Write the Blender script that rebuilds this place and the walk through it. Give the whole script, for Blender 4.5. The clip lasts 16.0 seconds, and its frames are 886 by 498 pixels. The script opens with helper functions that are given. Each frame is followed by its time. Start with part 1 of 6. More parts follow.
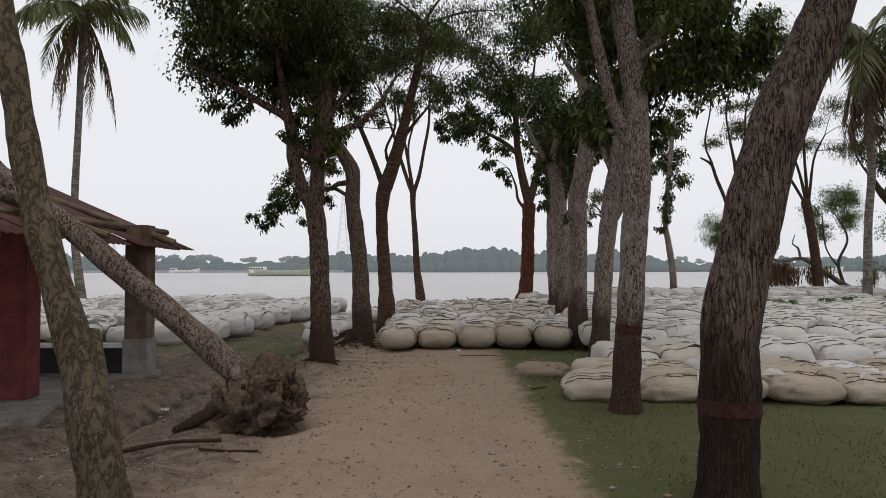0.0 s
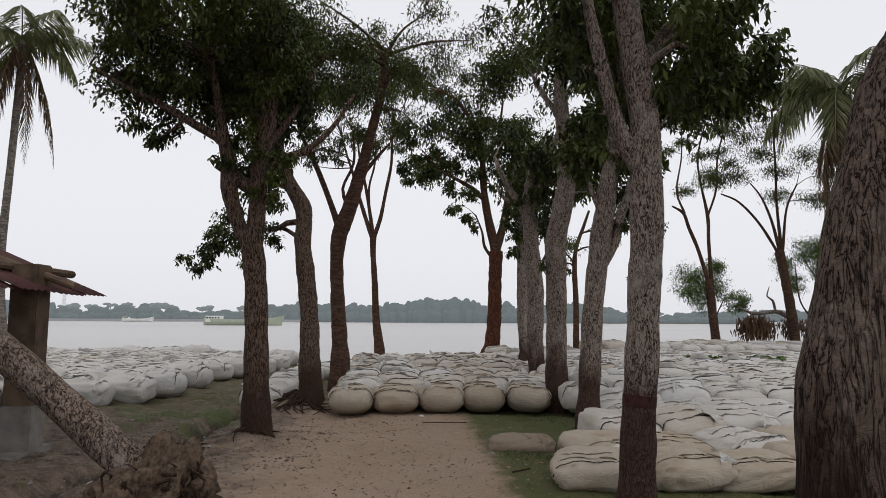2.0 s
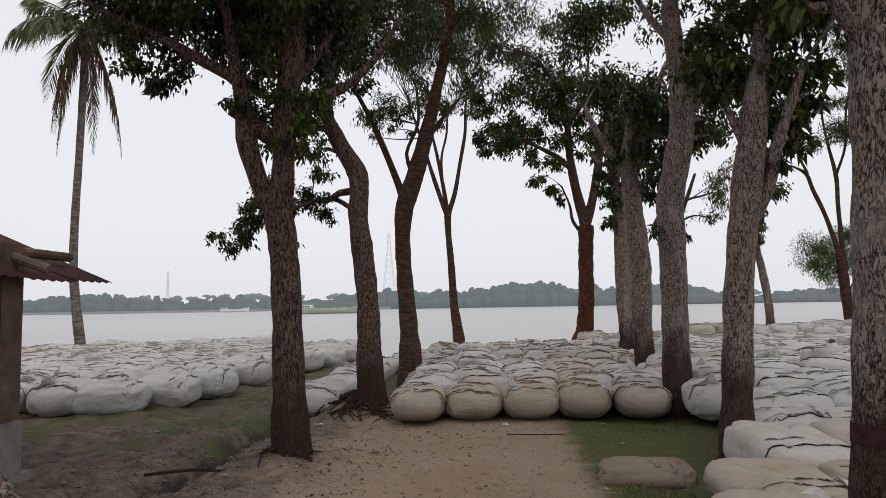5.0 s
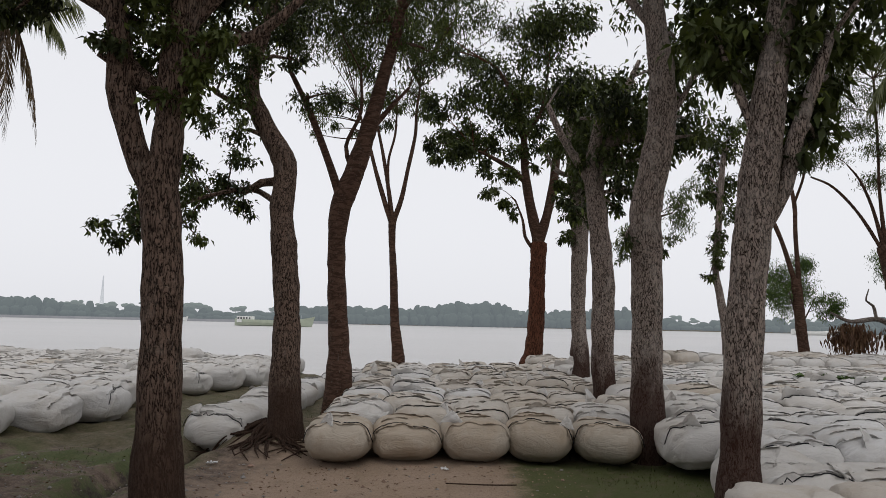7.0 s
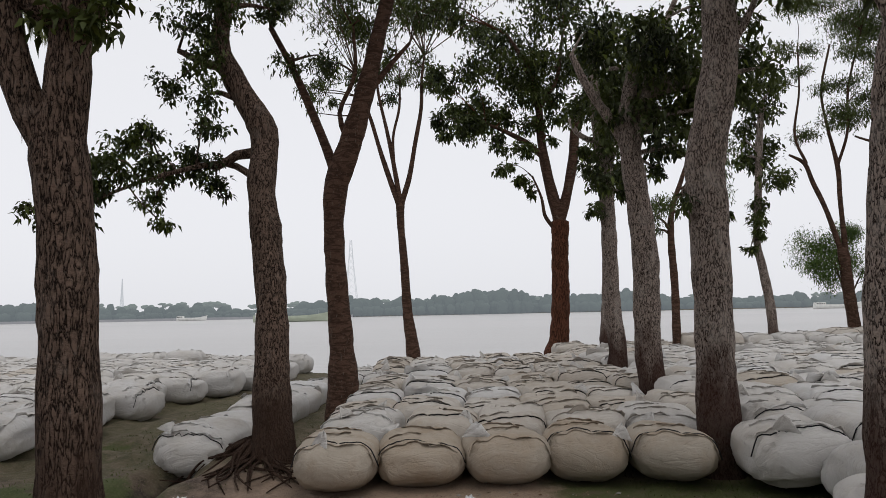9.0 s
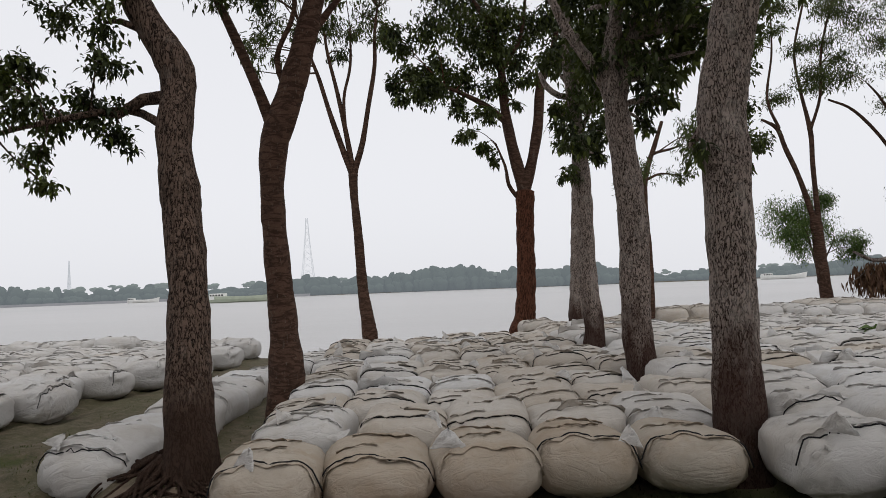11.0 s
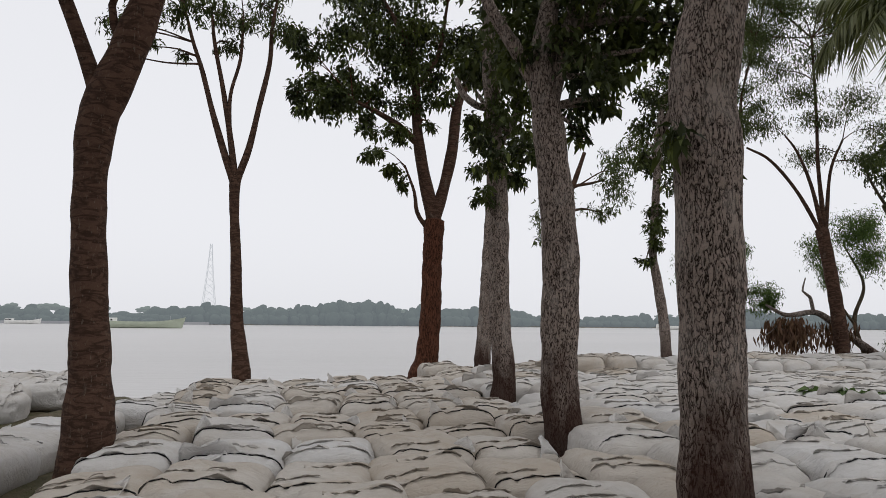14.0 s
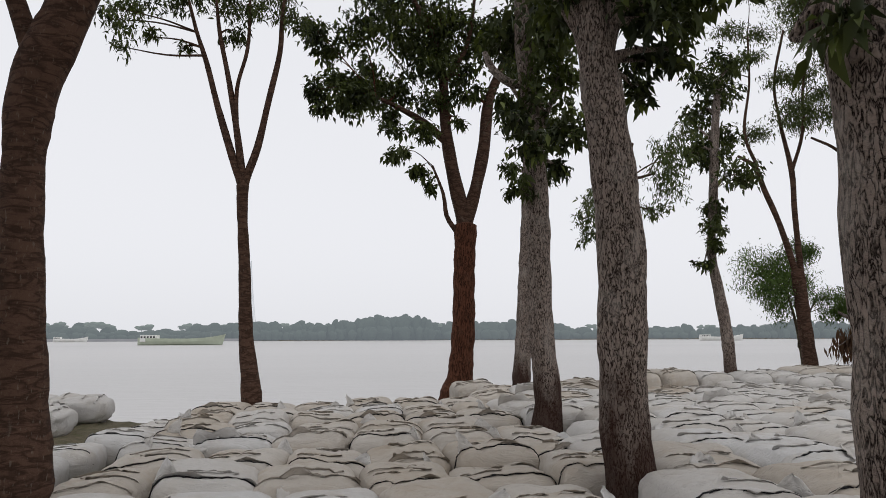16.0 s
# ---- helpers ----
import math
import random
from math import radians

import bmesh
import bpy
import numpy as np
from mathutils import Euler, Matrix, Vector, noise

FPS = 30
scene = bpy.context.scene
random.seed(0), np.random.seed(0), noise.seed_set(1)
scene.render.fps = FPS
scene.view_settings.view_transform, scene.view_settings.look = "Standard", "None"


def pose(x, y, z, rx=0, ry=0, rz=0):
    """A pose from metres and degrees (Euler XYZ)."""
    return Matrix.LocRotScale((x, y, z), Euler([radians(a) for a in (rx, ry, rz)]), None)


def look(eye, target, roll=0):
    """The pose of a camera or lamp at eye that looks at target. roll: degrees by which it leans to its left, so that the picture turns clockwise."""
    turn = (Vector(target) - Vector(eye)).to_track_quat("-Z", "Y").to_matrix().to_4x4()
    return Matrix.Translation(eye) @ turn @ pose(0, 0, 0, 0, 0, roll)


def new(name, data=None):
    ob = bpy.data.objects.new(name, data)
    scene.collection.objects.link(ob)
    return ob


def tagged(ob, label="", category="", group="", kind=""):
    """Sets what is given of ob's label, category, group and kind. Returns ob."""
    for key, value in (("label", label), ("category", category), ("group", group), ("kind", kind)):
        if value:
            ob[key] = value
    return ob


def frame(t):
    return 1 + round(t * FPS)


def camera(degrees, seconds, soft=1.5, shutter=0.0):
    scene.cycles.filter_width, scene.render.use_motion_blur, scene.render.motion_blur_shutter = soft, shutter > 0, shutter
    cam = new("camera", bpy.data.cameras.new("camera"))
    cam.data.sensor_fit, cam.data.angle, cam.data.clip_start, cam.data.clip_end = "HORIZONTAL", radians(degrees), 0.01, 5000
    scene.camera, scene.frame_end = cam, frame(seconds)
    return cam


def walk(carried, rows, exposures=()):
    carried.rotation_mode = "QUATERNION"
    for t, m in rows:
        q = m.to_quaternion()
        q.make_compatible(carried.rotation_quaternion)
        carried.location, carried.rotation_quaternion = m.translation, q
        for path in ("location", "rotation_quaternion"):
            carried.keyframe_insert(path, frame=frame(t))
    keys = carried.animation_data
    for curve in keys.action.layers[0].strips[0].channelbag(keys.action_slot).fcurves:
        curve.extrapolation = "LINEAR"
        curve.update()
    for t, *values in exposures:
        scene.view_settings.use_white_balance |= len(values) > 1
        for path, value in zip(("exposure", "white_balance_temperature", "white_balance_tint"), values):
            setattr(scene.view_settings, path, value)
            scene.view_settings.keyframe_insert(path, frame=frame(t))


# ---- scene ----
# ---------------- camera and walk ----------------
cam = camera(66.0, 16.0, 0.85)
PATH = [
    (0, (-0.187, -0.166, 1.496), (-0.187, 1.833, 1.556), -0.1),
    (0.5, (-0.169, 0.236, 1.498), (-0.169, 2.234, 1.596), -1.2),
    (1, (-0.188, 0.652, 1.508), (-0.206, 2.65, 1.592), -1.5),
    (1.5, (-0.207, 0.994, 1.534), (-0.298, 2.99, 1.595), -0.3),
    (2, (-0.181, 1.385, 1.517), (-0.071, 3.371, 1.724), 0.3),
    (2.5, (-0.083, 1.768, 1.501), (0.043, 3.761, 1.606), -0.5),
    (3, (-0.100, 2.164, 1.488), (-0.044, 4.156, 1.644), -1.1),
    (3.5, (-0.105, 2.548, 1.465), (-0.097, 4.544, 1.582), -0.0),
    (4, (-0.113, 2.884, 1.493), (-0.105, 4.879, 1.638), 0.0),
    (4.2, (-0.105, 3.012, 1.499), (-0.155, 5.007, 1.628), -0.3),
    (6.3, (-0.03, 4.609, 1.505), (-0.189, 6.588, 1.743), -1.1),
    (6.5, (-0.033, 4.733, 1.5), (-0.169, 6.72, 1.685), -0.6),
    (7, (-0.028, 5.142, 1.482), (-0.01, 7.13, 1.699), 1.2),
    (7.5, (-0.044, 5.507, 1.496), (-0.075, 7.504, 1.605), -0.4),
    (8, (-0.034, 5.853, 1.504), (-0.183, 7.833, 1.741), 0.1),
    (8.5, (-0.007, 6.241, 1.495), (-0.105, 8.228, 1.703), -0.5),
    (10.8, (-0.015, 7.858, 1.504), (0.109, 9.849, 1.647), -2.1),
    (11, (-0.039, 7.953, 1.503), (0.059, 9.948, 1.617), -2.2),
    (11.5, (0.039, 8.253, 1.526), (0.279, 10.224, 1.767), -0.8),
    (12, (0.119, 8.485, 1.503), (0.666, 10.404, 1.644), -2.4),
    (12.5, (0.19, 8.829, 1.502), (0.854, 10.705, 1.699), -1.1),
    (13, (0.241, 9.17, 1.498), (0.718, 11.105, 1.669), -1.1),
    (13.5, (0.317, 9.44, 1.512), (0.671, 11.4, 1.692), -1.0),
    (14, (0.355, 9.745, 1.492), (0.713, 11.7, 1.71), 0.5),
    (14.5, (0.43, 10.159, 1.502), (0.781, 12.122, 1.659), -2.3),
    (15, (0.531, 10.531, 1.515), (0.859, 12.484, 1.797), -1.0),
    (15.5, (0.605, 10.759, 1.486), (0.928, 12.725, 1.659), -1.5),
    (16, (0.683, 11.121, 1.498), (0.936, 13.088, 1.755), -0.2),
]
walk(cam, [(t, look(e, g, r)) for t, e, g, r in PATH], [(0.0, 0.0), (16.0, 0.0)])

# ---------------- overcast daylight ----------------
SKY = bpy.data.worlds.new("overcast_sky")
scene.world = SKY
SKY.use_nodes = True
nt = SKY.node_tree
nt.nodes.clear()
tex = nt.nodes.new("ShaderNodeTexSky")
tex.sky_type = "NISHITA"
tex.sun_disc = False
tex.sun_elevation, tex.sun_rotation = radians(62), radians(150)
tex.dust_density, tex.air_density = 4.0, 1.0
grey = nt.nodes.new("ShaderNodeHueSaturation")
grey.inputs["Saturation"].default_value = 0.12
nt.links.new(tex.outputs["Color"], grey.inputs["Color"])
veil = nt.nodes.new("ShaderNodeMix")
veil.data_type = "RGBA"
veil.inputs["Factor"].default_value = 0.8
veil.inputs["B"].default_value = (9.5, 9.58, 10.05, 1)
nt.links.new(grey.outputs["Color"], veil.inputs["A"])
bg = nt.nodes.new("ShaderNodeBackground")
bg.inputs["Strength"].default_value = 0.1
nt.links.new(veil.outputs["Result"], bg.inputs["Color"])
out = nt.nodes.new("ShaderNodeOutputWorld")
nt.links.new(bg.outputs[0], out.inputs[0])

sun_data = bpy.data.lights.new("sun", "SUN")
sun_data.energy, sun_data.angle, sun_data.color = 0.5, radians(40), (1.0, 0.97, 0.93)
sun = new("sun", sun_data)
sun.matrix_world = look((0, 0, 40), (-6, 10, 0))


# ---------------- materials ----------------
def nodes(name):
    m = bpy.data.materials.new(name)
    m.use_nodes = True
    t = m.node_tree
    b = t.nodes["Principled BSDF"]
    b.inputs["Specular IOR Level"].default_value = 0.25
    return m, t, b


def ramp(t, fac, stops):
    r = t.nodes.new("ShaderNodeValToRGB")
    while len(r.color_ramp.elements) < len(stops):
        r.color_ramp.elements.new(0.5)
    for e, (p, c) in zip(r.color_ramp.elements, stops):
        e.position, e.color = p, (*c, 1)
    t.links.new(fac, r.inputs[0])
    return r.outputs[0]


def coords(t, scale=(1, 1, 1), space="Object"):
    c = t.nodes.new("ShaderNodeTexCoord")
    m = t.nodes.new("ShaderNodeMapping")
    m.inputs["Scale"].default_value = scale
    t.links.new(c.outputs[space], m.inputs[0])
    return m.outputs[0]


def place(t, scale=(1, 1, 1)):
    g = t.nodes.new("ShaderNodeNewGeometry")
    m = t.nodes.new("ShaderNodeMapping")
    m.inputs["Scale"].default_value = scale
    t.links.new(g.outputs["Position"], m.inputs[0])
    return m.outputs[0]


def grain(t, vec, scale, detail=5, rough=0.6, warp=0.0):
    n = t.nodes.new("ShaderNodeTexNoise")
    n.inputs["Scale"].default_value, n.inputs["Detail"].default_value = scale, detail
    n.inputs["Roughness"].default_value, n.inputs["Distortion"].default_value = rough, warp
    t.links.new(vec, n.inputs["Vector"])
    return n.outputs[0]


def mixed(t, fac, a, b, blend="MIX"):
    m = t.nodes.new("ShaderNodeMix")
    m.data_type, m.blend_type = "RGBA", blend
    for key, v in (("Factor", fac), ("A", a), ("B", b)):
        if isinstance(v, (int, float)):
            m.inputs[key].default_value = v
        elif isinstance(v, tuple):
            m.inputs[key].default_value = (*v, 1)
        else:
            t.links.new(v, m.inputs[key])
    return m.outputs["Result"]


def calc(t, op, a, b=0.0):
    m = t.nodes.new("ShaderNodeMath")
    m.operation = op
    m.use_clamp = False
    for i, v in enumerate((a, b)):
        if isinstance(v, (int, float)):
            m.inputs[i].default_value = v
        else:
            t.links.new(v, m.inputs[i])
    return m.outputs[0]


def relief(t, b, height, strength, distance):
    n = t.nodes.new("ShaderNodeBump")
    n.inputs["Strength"].default_value, n.inputs["Distance"].default_value = strength, distance
    t.links.new(height, n.inputs["Height"])
    t.links.new(n.outputs[0], b.inputs["Normal"])


def plain(name, colour, rough=0.8, metal=0.0, vary=0.25, scale=6.0):
    m, t, b = nodes(name)
    v = grain(t, place(t), scale, 6)
    dark = tuple(c * (1 - vary) for c in colour)
    lite = tuple(min(1, c * (1 + vary)) for c in colour)
    t.links.new(ramp(t, v, [(0.3, dark), (0.7, lite)]), b.inputs["Base Color"])
    b.inputs["Roughness"].default_value, b.inputs["Metallic"].default_value = rough, metal
    relief(t, b, grain(t, place(t), scale * 8, 4), 0.3, 0.004)
    return m


def bark(name, deep, ridge, patch, amount=0.45, stretch=0.16, scale=34.0, depth=0.02, rings=False, mark=None, mark_top=0.0):
    """Bark: fissures that run up the stem, with pale or mossy patches."""
    m, t, b = nodes(name)
    p = place(t, (1, 1, stretch))
    if rings:
        p = place(t, (0.3, 0.3, 1.0))
    broad = grain(t, p, scale * 0.55, 3, 0.55, 0.5)
    fissure = calc(t, "MINIMUM", calc(t, "MULTIPLY", calc(t, "ABSOLUTE", calc(t, "SUBTRACT", broad, 0.5)), 11.0), 1.0)
    across = grain(t, place(t, (0.5, 0.5, 1.0)), scale * 0.5, 4, 0.6)
    cracks = calc(t, "MINIMUM", calc(t, "MULTIPLY", calc(t, "ABSOLUTE", calc(t, "SUBTRACT", across, 0.5)), 22.0), 1.0)
    fine = grain(t, place(t, (1, 1, 0.4)), 95, 6, 0.75)
    h = calc(t, "ADD", calc(t, "MULTIPLY", calc(t, "MULTIPLY", fissure, calc(t, "ADD", 0.6, calc(t, "MULTIPLY", cracks, 0.4))), 0.62), calc(t, "MULTIPLY", fine, 0.5))
    col = ramp(t, h, [(0.3, deep), (0.62, ridge), (0.95, tuple(min(1, c * 1.4) for c in ridge))])
    blot = grain(t, place(t, (1, 1, 0.6)), 5.0, 7, 0.72)
    col = mixed(t, ramp(t, blot, [(amount, (0, 0, 0)), (amount + 0.16, (1, 1, 1))]), col, mixed(t, 0.55, col, patch))
    flecks = grain(t, place(t, (1, 1, 0.35)), 55, 3, 0.5)
    col = mixed(t, ramp(t, flecks, [(0.62, (0, 0, 0)), (0.72, (0.4, 0.4, 0.4))]), col, patch)
    if mark:
        # stain left by floods, with a ragged upper edge
        sep = t.nodes.new("ShaderNodeSeparateXYZ")
        t.links.new(place(t), sep.inputs[0])
        edge_z = calc(t, "ADD", sep.outputs[2], calc(t, "MULTIPLY", grain(t, place(t, (1, 1, 0.3)), 4.0, 5), 1.6))
        col = mixed(t, ramp(t, calc(t, "MULTIPLY", edge_z, 0.5), [(0.58 + mark_top / 2, (0.85, 0.85, 0.85)), (min(1.0, 0.88 + mark_top / 2), (0, 0, 0))]), col, mark)
    t.links.new(col, b.inputs["Base Color"])
    b.inputs["Roughness"].default_value = 0.9
    b.inputs["Specular IOR Level"].default_value = 0.1
    relief(t, b, h, 0.9, depth)
    return m


def leafy(name, dark, mid, lite, through_light=0.2, rough=0.6):
    m, t, b = nodes(name)
    g = t.nodes.new("ShaderNodeNewGeometry")
    col = ramp(t, g.outputs["Random Per Island"], [(0.0, dark), (0.5, mid), (0.86, mid), (1.0, lite)])
    big = grain(t, place(t), 1.3, 3)
    col = mixed(t, ramp(t, big, [(0.35, (0, 0, 0)), (0.7, (1, 1, 1))]), col, mixed(t, 0.5, col, lite))
    t.links.new(col, b.inputs["Base Color"])
    b.inputs["Roughness"].default_value = rough
    tr = t.nodes.new("ShaderNodeBsdfTranslucent")
    t.links.new(mixed(t, 1.0, col, (0.9, 1.0, 0.35), "MULTIPLY"), tr.inputs[0])
    mx = t.nodes.new("ShaderNodeMixShader")
    mx.inputs[0].default_value = through_light
    t.links.new(b.outputs[0], mx.inputs[1])
    t.links.new(tr.outputs[0], mx.inputs[2])
    t.links.new(mx.outputs[0], t.nodes["Material Output"].inputs[0])
    return m


BARK_GREY = bark("grey_furrowed_bark", (0.013, 0.008, 0.006), (0.26, 0.208, 0.178), (0.42, 0.37, 0.33), 0.5, 0.3, 88, 0.02, mark=(0.042, 0.017, 0.011), mark_top=0.34)
BARK_LEAN = bark("stained_furrowed_bark", (0.011, 0.007, 0.006), (0.12, 0.088, 0.07), (0.24, 0.2, 0.17), 0.52, 0.12, 72, 0.028, mark=(0.022, 0.012, 0.01), mark_top=0.42)
BARK_FALLEN = bark("pale_scaly_bark", (0.02, 0.013, 0.01), (0.2, 0.15, 0.12), (0.36, 0.31, 0.27), 0.5, 0.5, 60, 0.02)
BARK_BROWN = bark("brown_flaking_bark", (0.012, 0.008, 0.006), (0.135, 0.092, 0.07), (0.26, 0.205, 0.17), 0.56, 0.24, 66, 0.024, mark=(0.045, 0.026, 0.018), mark_top=0.15)
BARK_RED = bark("red_brown_bark", (0.022, 0.01, 0.006), (0.095, 0.038, 0.022), (0.13, 0.065, 0.042), 0.55, 0.15, 50, 0.008)
BARK_SMOOTH = bark("smooth_lichened_bark", (0.04, 0.023, 0.016), (0.07, 0.04, 0.028), (0.2, 0.165, 0.135), 0.6, 1.0, 24, 0.003, True)
BARK_MOSS = bark("dark_mossy_bark", (0.04, 0.031, 0.02), (0.085, 0.066, 0.044), (0.25, 0.235, 0.2), 0.6, 0.5, 30, 0.008)
BARK_PALM = bark("ringed_palm_bark", (0.07, 0.058, 0.05), (0.16, 0.138, 0.12), (0.23, 0.21, 0.185), 0.5, 1.0, 14, 0.006, True)
LEAF_MANGO = leafy("mango_leaf", (0.006, 0.009, 0.004), (0.022, 0.031, 0.01), (0.13, 0.16, 0.035), 0.16)
LEAF_GREY = leafy("tall_tree_leaf", (0.007, 0.011, 0.004), (0.024, 0.034, 0.01), (0.13, 0.16, 0.035), 0.18)
LEAF_BRIGHT = leafy("fresh_leaf", (0.04, 0.07, 0.025), (0.08, 0.13, 0.04), (0.16, 0.22, 0.07), 0.35)
LEAF_FINE = leafy("feathery_leaf", (0.03, 0.044, 0.018), (0.06, 0.08, 0.03), (0.13, 0.15, 0.06), 0.35)
LEAF_WEED = leafy("weed_leaf", (0.03, 0.055, 0.018), (0.06, 0.1, 0.03), (0.12, 0.17, 0.05), 0.25)
LEAF_DEAD = leafy("dead_leaf", (0.05, 0.025, 0.018), (0.1, 0.05, 0.035), (0.2, 0.12, 0.07), 0.2, 0.8)
LEAF_PALM = leafy("palm_leaf", (0.06, 0.07, 0.035), (0.12, 0.13, 0.065), (0.2, 0.2, 0.1), 0.35)
LEAF_PALM_DRY = leafy("dry_palm_leaf", (0.06, 0.038, 0.026), (0.12, 0.08, 0.052), (0.2, 0.145, 0.1), 0.2, 0.8)
GRASS = leafy("grass_blade", (0.03, 0.038, 0.012), (0.055, 0.066, 0.021), (0.1, 0.11, 0.04), 0.3, 0.7)
PAINT_RED = plain("faded_red_paint", (0.036, 0.012, 0.011), 0.9, 0.0, 0.6, 25)
STITCH = plain("black_stitching", (0.012, 0.012, 0.013), 0.9)
POST_RED = plain("dull_red_paint", (0.14, 0.035, 0.035), 0.8, 0.0, 0.4, 5)
POST_WOOD = plain("dark_stained_concrete", (0.12, 0.082, 0.056), 0.85, 0.0, 0.5, 5)
CEMENT = plain("weathered_cement", (0.2, 0.185, 0.17), 0.9, 0.0, 0.35, 4)
LIMEWASH = plain("whitewashed_cement", (0.6, 0.59, 0.57), 0.8, 0.0, 0.12, 7)
# near-black for the shaded low wall of the shed and for boat windows
SHADE_PANE_BLACK = plain("shade_and_pane_black", (0.02, 0.02, 0.022), 0.8, 0.0, 0.3, 4)
PLASTIC = plain("white_litter", (0.6, 0.6, 0.6), 0.5)
STONE = plain("brick_chips", (0.22, 0.145, 0.11), 0.9, 0.0, 0.5, 11)
ROOT_EARTH = plain("root_earth", (0.085, 0.058, 0.04), 0.95, 0.0, 0.8, 22)
HULL = plain("pale_green_hull", (0.42, 0.46, 0.36), 0.6, 0.0, 0.1, 0.3)
CABIN = plain("white_cabin_paint", (0.75, 0.75, 0.72), 0.5, 0.0, 0.08, 0.3)
STEEL = plain("galvanised_steel", (0.38, 0.39, 0.42), 0.6, 0.4, 0.1, 0.2)


def bag_cloth(name, pale, dull, stain):
    """Felt cloth of the sandbags: grey, with tan stains, creases and weave."""
    m, t, b = nodes(name)
    info = t.nodes.new("ShaderNodeObjectInfo")
    p = place(t)
    n1, n2, n3 = grain(t, p, 2.3, 6, 0.65), grain(t, p, 14, 6, 0.7), grain(t, p, 260, 2)
    col = mixed(t, n2, dull, pale)
    col = mixed(t, calc(t, "MULTIPLY", info.outputs["Random"], 0.45), col, stain)
    col = mixed(t, ramp(t, n1, [(0.45, (0, 0, 0)), (0.72, (0.75, 0.75, 0.75))]), col, stain)
    col = mixed(t, calc(t, "MULTIPLY", n3, 0.25), col, (0.16, 0.15, 0.14))
    t.links.new(col, b.inputs["Base Color"])
    b.inputs["Roughness"].default_value = 0.95
    b.inputs["Specular IOR Level"].default_value = 0.1
    fold = grain(t, place(t, (0.8, 2.4, 1.0)), 4.0, 4, 0.6, 0.9)
    crease = calc(t, "MINIMUM", calc(t, "MULTIPLY", calc(t, "ABSOLUTE", calc(t, "SUBTRACT", grain(t, place(t, (0.7, 2.6, 1.6)), 3.2, 4, 0.55, 1.2), 0.5)), 14.0), 1.0)
    fold = calc(t, "ADD", fold, calc(t, "MULTIPLY", crease, 0.22))
    h = calc(t, "ADD", fold, calc(t, "ADD", calc(t, "MULTIPLY", n2, 0.35), calc(t, "MULTIPLY", n3, 0.06)))
    relief(t, b, h, 0.55, 0.026)
    return m


CLOTH = bag_cloth("grey_geotextile", (0.65, 0.64, 0.63), (0.49, 0.48, 0.47), (0.45, 0.405, 0.35))
CLOTH_TAN = bag_cloth("tan_stained_geotextile", (0.47, 0.415, 0.345), (0.35, 0.3, 0.24), (0.3, 0.22, 0.145))
CLOTH_MID = bag_cloth("faintly_stained_geotextile", (0.57, 0.535, 0.49), (0.44, 0.405, 0.365), (0.39, 0.325, 0.25))
CLOTH_MUD = bag_cloth("muddy_geotextile", (0.27, 0.215, 0.165), (0.2, 0.155, 0.115), (0.15, 0.105, 0.07))


def rusty_iron():
    m, t, b = nodes("rusty_red_iron")
    n = grain(t, place(t), 4.0, 8, 0.7)
    f = grain(t, place(t), 40, 4)
    col = ramp(t, n, [(0.3, (0.03, 0.012, 0.011)), (0.55, (0.075, 0.026, 0.023)), (0.78, (0.13, 0.06, 0.048))])
    col = mixed(t, calc(t, "MULTIPLY", f, 0.4), col, (0.06, 0.03, 0.025))
    t.links.new(col, b.inputs["Base Color"])
    b.inputs["Roughness"].default_value = 0.8
    relief(t, b, f, 0.4, 0.004)
    return m


ROOF = rusty_iron()


